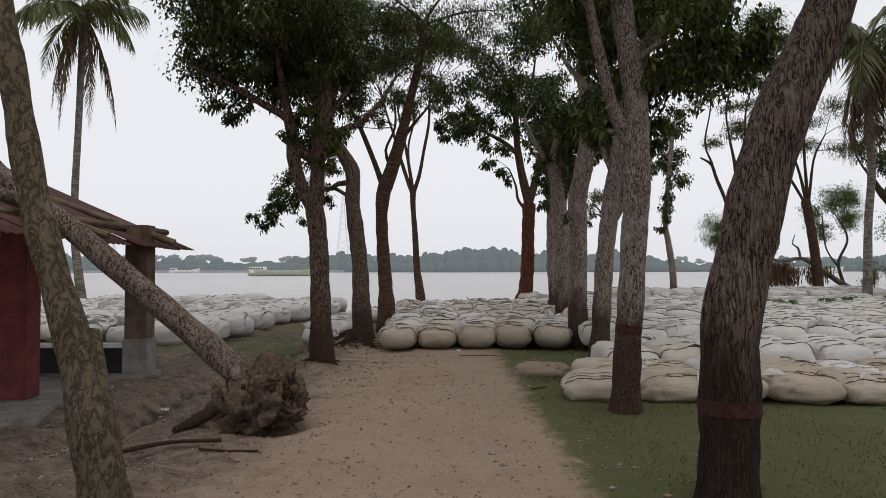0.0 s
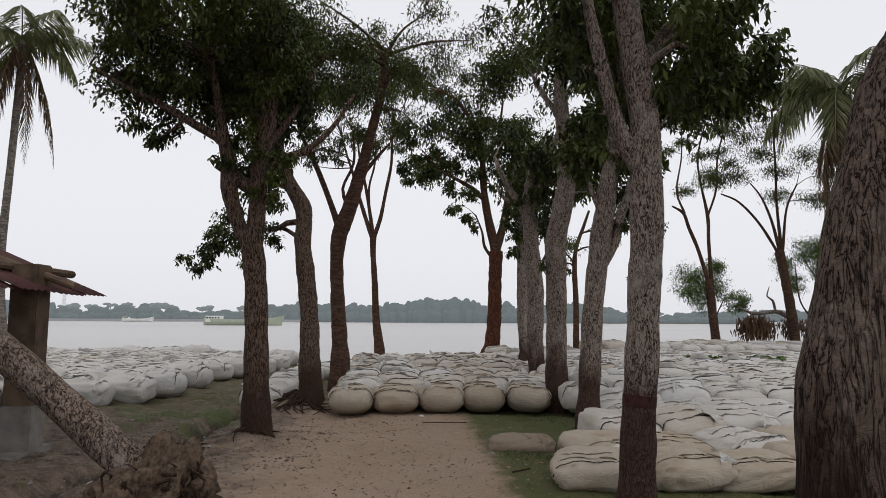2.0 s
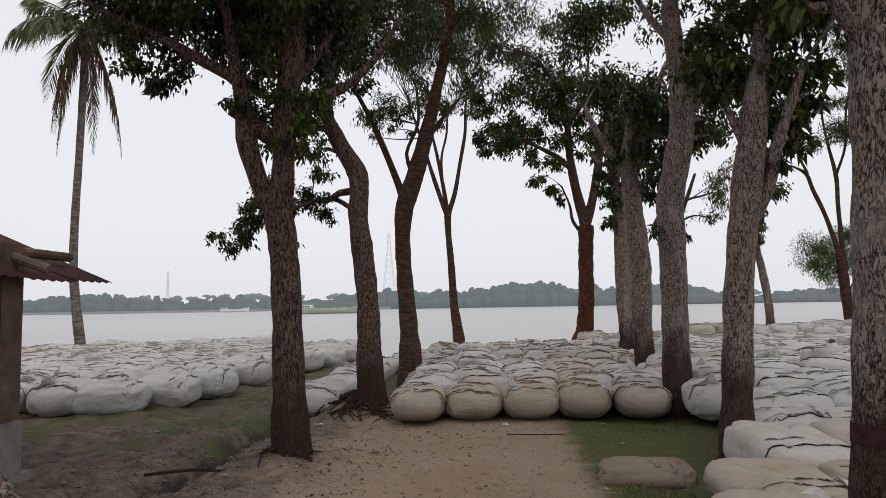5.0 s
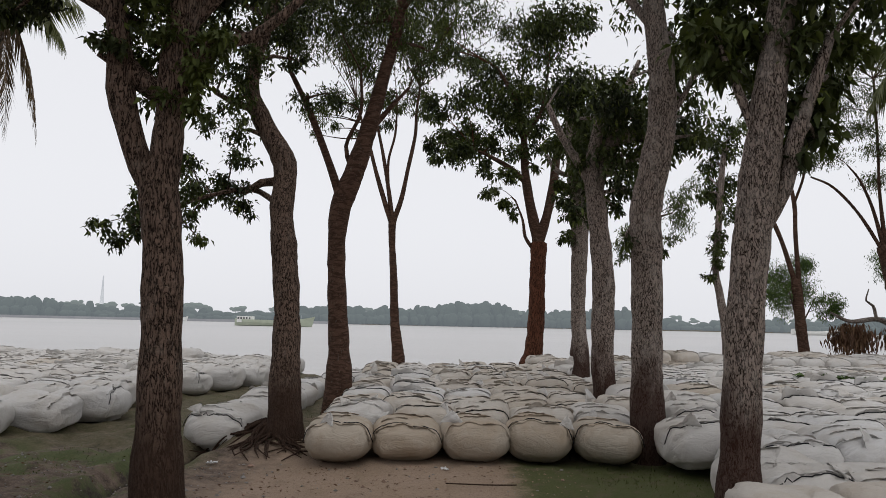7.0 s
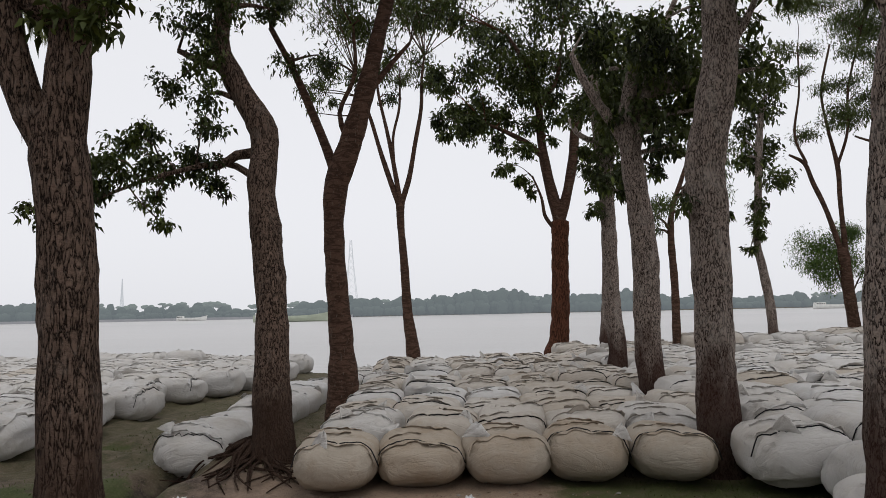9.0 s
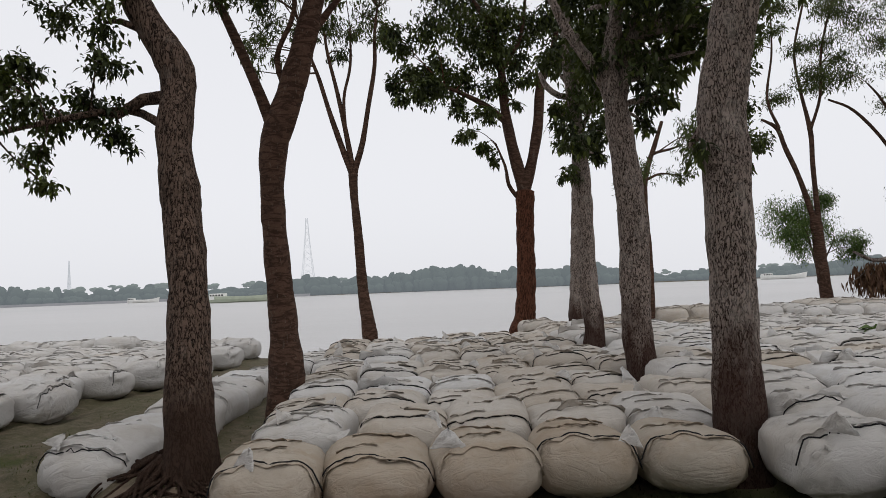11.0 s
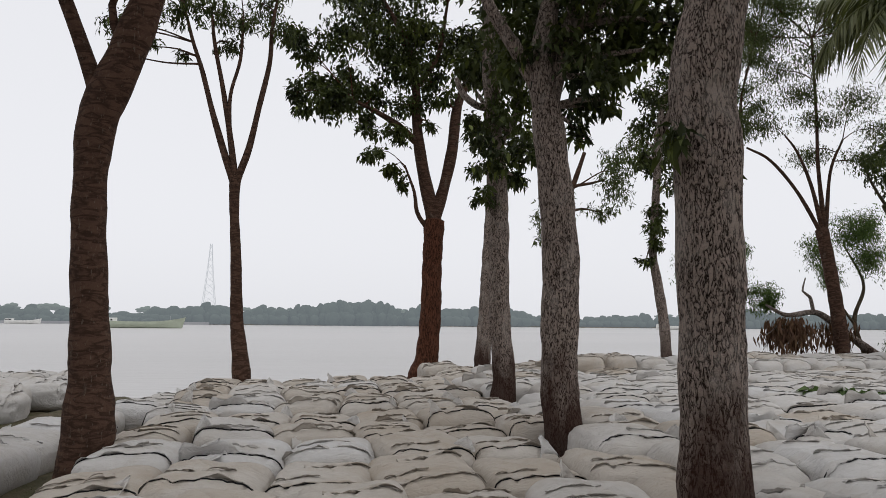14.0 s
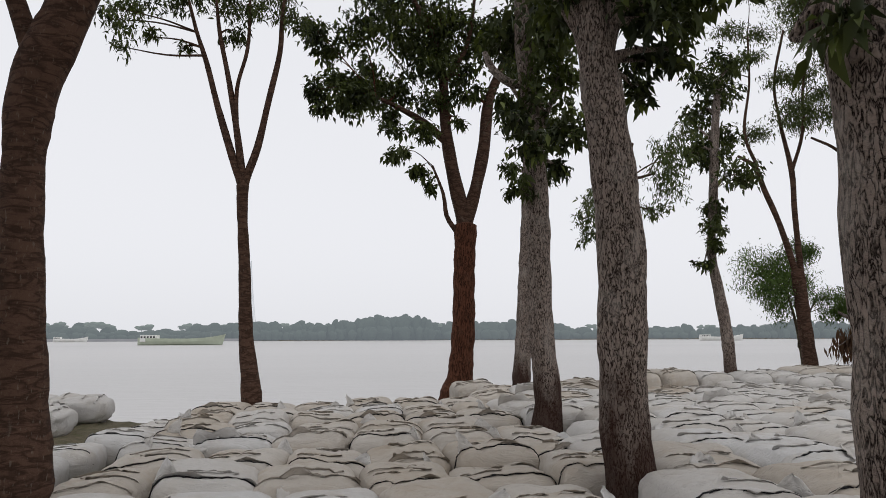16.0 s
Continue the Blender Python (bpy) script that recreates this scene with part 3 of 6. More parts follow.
def ear_mesh(name, seed, cloth):
    """A stiff corner of cloth that stands up from the end of a bag."""
    rng = np.random.default_rng(seed)
    n = 6
    vs, fs = [], []
    h, w, bend = rng.uniform(0.09, 0.15), rng.uniform(0.08, 0.13), rng.uniform(0.02, 0.06)
    for j in range(n + 1):
        v = j / n
        for i in range(n + 1):
            u = (i / n * 2 - 1) * (1 - v) ** 0.6
            vs.append((u * w, bend * (v * v * 1.6 - u * u) + 0.008 * rng.normal(), h * v + 0.006 * rng.normal() - 0.03))
    m = len(vs)
    vs += [(x, y + 0.006, z) for x, y, z in vs]
    k = n + 1
    for j in range(n):
        for i in range(n):
            a = j * k + i
            fs += [(a, a + 1, a + k + 1, a + k), (m + a + k, m + a + k + 1, m + a + 1, m + a)]
    for j in range(n):
        for a, b in ((j * k, (j + 1) * k), ((j + 1) * k + n, j * k + n)):
            fs.append((a, b, m + b, m + a))
    return solid(name, vs, fs, cloth)


EARS = [ear_mesh("ear", s, CLOTH) for s in range(5)]
RISE = (0.0, 0.05, 0.12, 0.03, 0.22, 0.0, 0.3, 0.02, 0.08)
BAGS = [(bag_mesh("sandbag", s, CLOTH), flap_mesh("flap", s, CLOTH, RISE[s]), seam_mesh("stitching", s), folds(s, CLOTH)) for s in range(9)]
BAGS_TAN = [(bag_mesh("sandbag", s + 20, CLOTH_MID), flap_mesh("flap", s + 20, CLOTH_MID, RISE[s]), seam_mesh("stitching", s + 20), folds(s + 20, CLOTH_MID)) for s in range(5)]
BAGS_FRONT = [(bag_mesh("sandbag", s + 40, CLOTH_TAN, ROUND), flap_mesh("flap", s + 40, CLOTH_TAN, 0.05, -0.5, (-0.85, 0.85), ROUND), seam_mesh("stitching", s + 40, ROUND), folds(s + 40, CLOTH_TAN, ROUND)) for s in range(6)]
BAGS_PLUMP = [(bag_mesh("sandbag", s + 60, CLOTH_TAN, PLUMP), flap_mesh("flap", s + 60, CLOTH_TAN, 0.08, -0.74, (-0.9, 0.9), PLUMP), seam_mesh("stitching", s + 60, PLUMP), folds(s + 60, CLOTH_TAN, PLUMP)) for s in range(5)]
BAGS_SOFT = [(bag_mesh("sandbag", s + 80, CLOTH, ROUND), flap_mesh("flap", s + 80, CLOTH, 0.1, -0.6, (-0.88, 0.88), ROUND), seam_mesh("stitching", s + 80, ROUND), folds(s + 80, CLOTH, ROUND)) for s in range(5)]
LABEL_GREY = "plump grey geotextile sandbag sewn shut, in a river-bank pile"
LABEL_TAN = "plump tan-stained geotextile sandbag sewn shut with a loose hem"
GONE = []


def sandbag(x, y, z, turn, size=1.0, tan=False, group="sandbags", tilt=0.0, roll=0.0, far=False, low=1.0, front=False):
    """One bag with its loose hem and stitches; far ones are gathered into a pile."""
    k = random.randrange(100)
    m = pose(x, y, z, tilt, roll, turn) @ Matrix.Diagonal((size * random.uniform(0.93, 1.05), size * random.uniform(0.93, 1.04), size * low * random.uniform(0.92, 1.08), 1))
    bag, flap, seam, wrinkles = BAGS_PLUMP[k % 5] if front == "plump" else BAGS_SOFT[k % 5] if front == "soft" else BAGS_FRONT[k % 6] if front else BAGS_TAN[k % 5] if tan else BAGS[k % 9]
    if far:
        GONE.append((tan, m, bag, flap, *wrinkles))
        return None
    ob = new("sandbag", bag)
    ob.matrix_world = m
    tagged(ob, LABEL_TAN if tan else LABEL_GREY, "sandbag", group)
    part("flap", flap, ob)
    for w in wrinkles[: 1 + k % 2]:
        part("fold", w, ob)
    if k % 5 < 3:
        ear = part("ear", EARS[k % 5 + k % 3], ob)
        cx, cy = random.choice((-0.72, -0.3, 0.55, 0.74)), random.choice((-0.78, -0.6, 0.72))
        ear.matrix_basis = pose(cx * BAG[0] / 2, cy * BAG[1] / 2, bag_top(cx, cy, bag_offset(0)), random.uniform(-25, 25), 0, random.uniform(-50, 50))
    if k % 3 != 1:
        part("stitching", seam, ob, "black thread stitching")
    return ob


def inside(x, y, poly):
    c = False
    for (x1, y1), (x2, y2) in zip(poly, poly[1:] + poly[:1]):
        if (y1 > y) != (y2 > y) and x < (x2 - x1) * (y - y1) / (y2 - y1) + x1:
            c = not c
    return c


TRUNKS = [(-1.87, 13.67), (-1.59, 16.16), (-0.95, 22.5), (2.85, 26.4), (2.9, 19.13), (4.0, 24.6), (5.2, 22.8), (2.62, 15.89), (2.44, 13.1),
          (2.3, 10.4), (1.78, 7.0), (7.8, 23.5), (11.2, 26.0), (14.0, 22.7)]


def clear_of_trunks(x, y, gap=0.38):
    return all((x - a) ** 2 + ((y - b) * 0.8) ** 2 > gap * gap for a, b in TRUNKS)


random.seed(11)
# the pile ahead of the path: five bags wide
for r in range(11):
    y = 12.86 + r * 0.92
    lo = (-1.04 if r == 0 else -1.0) - 0.03 * r + 0.12 * (r % 2)
    for c in range(5 if r < 1 else 6):
        x = lo + c * (0.72 if r == 0 else 0.735) + random.uniform(-0.03, 0.03)
        if not clear_of_trunks(x, y, 0.38):
            continue
        tan = r == 0 or (r == 1 and c in (1, 2)) or random.random() < 0.72
        sandbag(x, y + random.uniform(-0.06, 0.06) + (-0.1 if r == 0 and c == 0 else 0), 0.0 + 0.012 * min(r, 4), random.uniform(-6, 6), 0.98 if r == 0 else 1.0, tan, "sandbags in the pile ahead of the path", random.uniform(-6, 4), random.uniform(-6, 6), front="plump" if r == 0 else False)

# the strip of bags beside it, a little lower
for r in range(11):
    y = 13.9 + r * 0.88
    x = -2.62 + 0.25 * max(0, r - 5) + random.uniform(-0.05, 0.05)
    sandbag(x, y, -0.06, random.uniform(-9, 9), 1.0, False, "sandbags in the narrow strip", random.uniform(-4, 4), random.uniform(-8, 8), low=0.9, front="soft" if r < 2 else False)

# the wide pile over the grass
RIGHT = [(1.2, 7.5), (6.4, 7.1), (9.5, 9.1), (12.6, 16.0), (14.0, 22.0), (11.0, 25.0), (2.7, 24.9), (2.75, 20.5), (2.75, 13.6), (2.6, 12.6), (2.55, 11.8), (2.0, 9.9), (1.3, 9.2)]
near = 0
for r in range(19):
    y = 7.95 + r * 0.92
    for c in range(18):
        x = (1.66 if r < 6 else 1.48) + c * 0.745 + 0.3 * (r % 2) + random.uniform(-0.05, 0.05)
        yy = y + random.uniform(-0.08, 0.08) - 0.02 * x
        if inside(x, yy, RIGHT) and clear_of_trunks(x, yy, 0.38):
            tan = (r < 2 and c < 5) or (r < 4 and c < 3 and random.random() < 0.6) or random.random() < 0.1 or (y > 21 and random.random() < 0.4)
            z = -0.03 if r < 2 else min(0.025 * (r - 2), 0.14)
            sandbag(x, yy, z, random.uniform(-24, 24) if r < 2 else random.uniform(-8, 8), random.uniform(1.0, 1.08), tan, "sandbags in the wide pile", random.uniform(-4, 4), random.uniform(-5, 5), far=(x > 7.6 or y > 19.5), low=0.68 if r < 2 else 0.87 if r < 4 else 1.0, front="soft" if (x < 3.3 and 10.5 < y < 13.5) else ("soft" if random.random() < 0.3 else True) if r < 2 else False)
sunk = sandbag(1.24, 9.75, -0.12, 84, 0.8, True, "sandbags in the wide pile", low=0.7, front=True)
sunk.data = bag_mesh("sandbag", 82, CLOTH_MUD, ROUND)
tagged(sunk, "muddy brown sandbag half sunk in the earth", "sandbag", "sandbags in the wide pile")
for piece in sunk.children:
    piece.data = piece.data.copy()
    piece.data.materials[0] = CLOTH_MUD
# second layer along the water
for i in range(13):
    x = 5.7 + i * 0.76
    sandbag(x, 23.1 + 0.11 * i + random.uniform(-0.2, 0.2), 0.42, random.uniform(-12, 12), 0.95, random.random() < 0.3, far=True)
    if i > 3:
        sandbag(x, 22.3 + 0.11 * i, 0.36, random.uniform(-12, 12), 0.9, random.random() < 0.3, far=True)

# the pile beyond the shed
LEFT = [(-14.5, 14.0), (-9.0, 13.7), (-6.2, 13.2), (-5.2, 13.4), (-4.9, 14.6), (-4.8, 18.0), (-4.15, 21.0), (-4.0, 24.6), (-9.0, 26.5), (-14.5, 25.0)]
for r in range(15):
    y = 13.5 + r * 0.9
    for c in range(14):
        x = -4.2 - c * 0.75 - 0.35 * (r % 2) + random.uniform(-0.05, 0.05)
        yy = y + random.uniform(-0.07, 0.07)
        if inside(x, yy, LEFT):
            sandbag(x, yy, 0.0, random.uniform(-9, 9) + (90 if not inside(x + 0.8, yy, LEFT) else 0), 1.0, random.random() < 0.06, "sandbags in the pile beyond the shed", random.uniform(-4, 4), random.uniform(-5, 5), far=(x < -8.2 or y > 19.5), front="soft" if r < 2 or not inside(x + 0.8, yy, LEFT) else False)
for i in range(6):
    sandbag(-7.0 - i * 0.98, 24.6 - 0.1 * i + random.uniform(-0.3, 0.3), 0.17 + random.uniform(-0.06, 0.08), 90 + random.uniform(-20, 20), random.uniform(0.75, 0.95), tilt=random.uniform(-8, 8), roll=random.uniform(-8, 8), far=True)

for kind, cloth, label in ((False, CLOTH, "piles of grey sandbags along the water"), (True, CLOTH_MID, "brown stained sandbags along the water")):
    pv, pf, po = [], [], 0
    for tan, m, *meshes in GONE:
        for me in meshes if tan == kind else ():
            co = np.empty(len(me.vertices) * 3)
            me.vertices.foreach_get("co", co)
            co = co.reshape(-1, 3) @ np.array(m.to_3x3()).T + np.array(m.translation)
            pv.append(co)
            pf += [tuple(i + po for i in p.vertices) for p in me.polygons]
            po += len(co)
    tagged(new("far_sandbags", solid("far_sandbags", np.vstack(pv), pf, cloth)), label, "sandbags", "", "stuff")


# ---------------- trees ----------------
def tree(name, label, category, trunk, limbs, clusters, bark_mat, leaf_mat, leaf=0.15, width=0.3, count=260, flat=0.8, droop=0.35, seed=1, upper=None, swell=1.0, band=None, limb_bark=None, dead=0.0, flare=0.35, sides=22, lumps=0.05, rough=0.022):
    """A stem, its limbs, thin branches to each clump, and a crown of single leaves. Points are (x, y, z, radius)."""
    rng = np.random.default_rng(seed)
    at = Vector(trunk[0][:3])
    ob = thing(name, at, label, category)
    shift = np.array(at)

    def local(v):
        return np.asarray(v) - shift

    line = spline([(trunk[0][0], trunk[0][1], min(trunk[0][2], 0.02) - 0.12, trunk[0][3] * 1.05)] + list(trunk), 0.08)
    v, f = tube(line, sides, lumps, seed, flare, rough)
    part("trunk", solid("trunk", local(v), f, bark_mat), ob)
    if band:
        rows = [i for i in range(len(line)) if band[0] <= line[i, 2] <= band[1]]
        ring = np.vstack([line[i, :3] + (v[i * sides:(i + 1) * sides] - line[i, :3]) * (1 + 0.004 / line[i, 3]) for i in rows])
        fr = [(i * sides + k, i * sides + (k + 1) % sides, (i + 1) * sides + (k + 1) % sides, (i + 1) * sides + k) for i in range(len(rows) - 1) for k in range(sides)]
        part("painted_band", solid("painted_band", local(ring), fr, PAINT_RED), ob, "faded band of red paint")
    anchors = [line[len(line) // 2:]]
    for i, limb in enumerate(limbs):
        near = int(np.argmin(np.linalg.norm(line[:, :3] - np.array(limb[0][:3]), axis=1)))
        root = line[max(0, near - 3)]
        ll = spline([(*root[:3], min(root[3] * 0.8, limb[0][3] * 1.05))] + list(limb), 0.14) if np.linalg.norm(root[:3] - np.array(limb[0][:3])) < 0.8 else spline(limb, 0.14)
        anchors.append(ll)
        # limbs turn a little towards or away from the viewer's side, growing with length
        away = rng.uniform(-0.2, 0.2) * np.linspace(0, 1, len(ll)) ** 1.5
        ll[:, 1] += away
        v, f = tube(ll, 9, 0.05, seed + i)
        part("limb", solid("limb", local(v), f, limb_bark or bark_mat), ob)
    allp = np.vstack(anchors)
    clusters = list(clusters)
    if upper:
        ux, uy, uz, ur, uh, un = upper
        for _ in range(un):
            d = rng.normal(size=3)
            d = d / np.linalg.norm(d) * rng.uniform(0.2, 1.0) ** 0.4
            clusters.append((ux + d[0] * ur, uy + d[1] * ur * 0.8, uz + d[2] * uh, rng.uniform(0.3, 0.55) * (0.6 + 0.2 * ur)))
    twigs, base, axis, size = [], [], [], []
    for cx, cy, cz, r in clusters:
        r *= swell
        c = np.array([cx, cy + rng.normal(0, 0.5) * min(1.0, r * 2.0), cz])
        d = np.linalg.norm(allp[:, :3] - c, axis=1) + 0.8 * np.maximum(0, allp[:, 2] - c[2] + 0.1)
        a = allp[np.argmin(d)]
        mid = (a[:3] + c) / 2 + rng.normal(0, 0.06, 3) + np.array([0, 0, 0.08])
        rr = min(a[3] * 0.55, 0.042)
        twigs.append(tube(spline([(*a[:3], rr), (*mid, rr * 0.7), (*c, 0.008)], 0.14), 5, 0.0, seed))
        k = max(6, int(11 * (r / 0.35) ** 1.2))
        dirs = rng.normal(size=(k, 3))
        dirs /= np.linalg.norm(dirs, axis=1)[:, None]
        dirs[:, 2] = dirs[:, 2] * flat
        tips = c + dirs * (rng.uniform(0.25, 1.05, k)[:, None] * r)
        for q in range(k):
            if q % 2 == 0:
                twigs.append(tube(spline([(*c, 0.006), (*((c + tips[q]) / 2 + rng.normal(0, 0.02, 3)), 0.005), (*tips[q], 0.003)], 0.2), 3, 0.0, seed))
            per = max(8, int(1.6 * count * (r / 0.35) ** 1.5 / k * rng.uniform(0.6, 1.4)))
            base.append(tips[q] + rng.normal(0, (0.26 if flat > 0.6 else 0.36) * r, (per, 3)) * np.array([1, 1, 0.75 * flat + 0.15]))
            ax = rng.normal(0, 1.0, (per, 3)) + np.array([0, 0, -0.45])
            axis.append(ax / np.linalg.norm(ax, axis=1)[:, None])
            size.append(rng.uniform(0.5, 1.05, per) * leaf * 0.76)
    if clusters:
        v, f = joined(twigs)
        part("twigs", solid("twigs", local(v), f, bark_mat), ob)["kind"] = "stuff"
        b, x, s = np.vstack(base), np.vstack(axis), np.concatenate(size)
        if dead:
            pick = rng.uniform(size=len(b)) < dead
            part("dead_leaves", leaves_mesh("dead_leaves", local(b[pick]), x[pick], s[pick], width, LEAF_DEAD, droop, seed), ob, "brown dead leaves")
            b, x, s = b[~pick], x[~pick], s[~pick]
        part("crown", leaves_mesh("crown", local(b), x, s, width, leaf_mat, droop, seed), ob)["kind"] = "stuff"
    return ob


mango_a = tree("mango_tree", "dark brown mango tree with glossy leaves beside the path", "tree",
     [(-2.03, 10.32, -0.05, 0.235), (-2.05, 10.32, 0.47, 0.180), (-2.06, 10.32, 0.87, 0.163), (-2.08, 10.32, 1.50, 0.151), (-2.10, 10.32, 1.92, 0.148), (-2.14, 10.32, 2.27, 0.143), (-2.17, 10.32, 2.48, 0.145), (-2.13, 10.32, 2.74, 0.118), (-2.12, 10.32, 3.06, 0.108), (-2.10, 10.32, 3.50, 0.12), (-2.03, 10.32, 4.15, 0.125), (-1.97, 10.32, 4.81, 0.118), (-1.95, 10.32, 5.47, 0.100), (-1.92, 10.32, 6.1, 0.07)],
     [[(-2.20, 10.30, 2.45, 0.104), (-2.30, 10.28, 2.63, 0.101), (-2.41, 10.25, 2.96, 0.098), (-2.47, 10.22, 3.22, 0.106), (-2.50, 10.2, 3.62, 0.085), (-2.62, 10.2, 4.2, 0.06), (-2.75, 10.2, 4.9, 0.035)],
      [(-2.47, 10.22, 3.42, 0.085), (-2.56, 10.20, 3.80, 0.075), (-2.92, 10.15, 4.02, 0.058), (-3.36, 10.1, 4.28, 0.046), (-3.89, 10.05, 4.54, 0.03), (-4.29, 10.0, 4.80, 0.018)],
      [(-2.12, 10.32, 3.2, 0.075), (-1.85, 10.4, 3.62, 0.06), (-1.55, 10.5, 3.75, 0.05), (-1.2, 10.6, 4.1, 0.035), (-0.9, 10.7, 4.6, 0.02)],
      [(-2.08, 10.32, 3.7, 0.06), (-1.7, 10.4, 4.3, 0.045), (-1.45, 10.5, 5.0, 0.025)]],
     [(-3.62, 10.32, 4.66, 0.301), (-3.38, 10.32, 4.54, 0.301), (-3.43, 10.32, 4.19, 0.256), (-3.71, 10.32, 4.08, 0.183), (-3.46, 10.32, 3.87, 0.146), (-3.06, 10.32, 4.54, 0.347), (-2.81, 10.32, 4.67, 0.320), (-2.57, 10.32, 4.42, 0.265), (-2.82, 10.32, 4.29, 0.201), (-2.38, 10.32, 4.61, 0.301), (-2.25, 10.32, 4.23, 0.238), (-2.50, 10.32, 3.91, 0.155), (-2.53, 10.32, 3.53, 0.146), (-2.31, 10.32, 3.57, 0.201), (-2.13, 10.32, 3.66, 0.201), (-2.03, 10.32, 3.35, 0.174), (-2.25, 10.32, 3.35, 0.128), (-1.76, 10.32, 4.49, 0.301), (-1.63, 10.32, 4.17, 0.210), (-1.88, 10.32, 3.66, 0.164)] +
     [(-2.01, 10.32, 4.04, 0.256), (-2.15, 10.32, 3.13, 0.174), (-1.88, 10.32, 3.35, 0.174), (-1.83, 10.32, 3.04, 0.128), (-1.95, 10.32, 4.42, 0.283), (-1.69, 10.32, 3.54, 0.155), (-2.25, 10.32, 3.91, 0.183), (-3.13, 10.32, 5.18, 0.402), (-2.52, 10.32, 5.25, 0.402), (-1.88, 10.32, 5.19, 0.402)],
     BARK_BROWN, LEAF_MANGO, width=0.52, leaf=0.115, count=430, seed=1, upper=(-2.9, 10.3, 5.15, 1.75, 0.85, 34))
mango_b = tree("mango_tree", "crooked brown mango tree with flaking bark and bare roots", "tree",
     [(-1.77, 13.37, 0.15, 0.213), (-1.82, 13.47, 0.75, 0.183), (-1.87, 13.67, 1.56, 0.161), (-1.98, 13.87, 2.35, 0.166), (-2.06, 13.97, 2.87, 0.153), (-2.08, 14.17, 3.44, 0.158), (-2.14, 14.17, 3.67, 0.158), (-2.35, 14.17, 4.02, 0.136), (-2.47, 14.17, 4.25, 0.128), (-2.60, 14.17, 4.60, 0.104), (-2.55, 14.17, 5.08, 0.089), (-2.41, 14.17, 5.56, 0.074), (-2.29, 14.17, 6.21, 0.057)],
     [[(-2.10, 14.17, 3.30, 0.063), (-2.39, 14.17, 3.30, 0.055), (-2.60, 14.17, 3.16, 0.040), (-2.83, 14.17, 3.20, 0.023)],
      [(-2.47, 14.17, 4.29, 0.064), (-2.74, 14.17, 4.36, 0.048), (-3.05, 14.17, 4.51, 0.032)],
      [(-2.54, 14.17, 3.22, 0.036), (-3.02, 13.67, 3.01, 0.022), (-3.25, 13.07, 2.74, 0.017), (-3.48, 12.67, 2.51, 0.010)]],
     [(-2.69, 14.17, 3.97, 0.235), (-2.59, 14.17, 4.44, 0.276), (-2.90, 14.17, 4.67, 0.286), (-2.39, 14.17, 4.92, 0.245), (-2.71, 14.17, 5.39, 0.327), (-2.18, 14.17, 5.56, 0.327), (-3.10, 14.17, 5.38, 0.327), (-3.19, 14.17, 4.27, 0.235), (-2.70, 14.17, 3.59, 0.204), (-2.76, 14.17, 3.16, 0.235), (-2.63, 14.17, 2.97, 0.174), (-3.30, 14.17, 3.42, 0.225), (-3.20, 14.17, 3.12, 0.225), (-2.92, 14.17, 3.27, 0.204), (-3.33, 14.17, 2.80, 0.184), (-3.56, 12.67, 2.67, 0.226), (-3.59, 12.67, 2.33, 0.164), (-3.77, 12.67, 2.48, 0.113), (-3.38, 12.67, 2.87, 0.174), (-3.42, 12.67, 2.48, 0.195)] +
     [(-3.30, 12.87, 2.74, 0.164), (-3.17, 13.17, 2.89, 0.195), (-3.02, 13.37, 2.48, 0.143), (-3.44, 13.37, 3.10, 0.184), (-3.32, 13.57, 3.28, 0.194), (-3.12, 13.57, 3.00, 0.194), (-2.51, 14.17, 6.13, 0.409), (-3.13, 14.17, 6.12, 0.409), (-2.01, 14.17, 5.09, 0.204)],
     BARK_BROWN, LEAF_MANGO, width=0.52, leaf=0.108, count=400, seed=2, upper=(-2.50, 14.17, 6.32, 1.736, 0.9, 25))
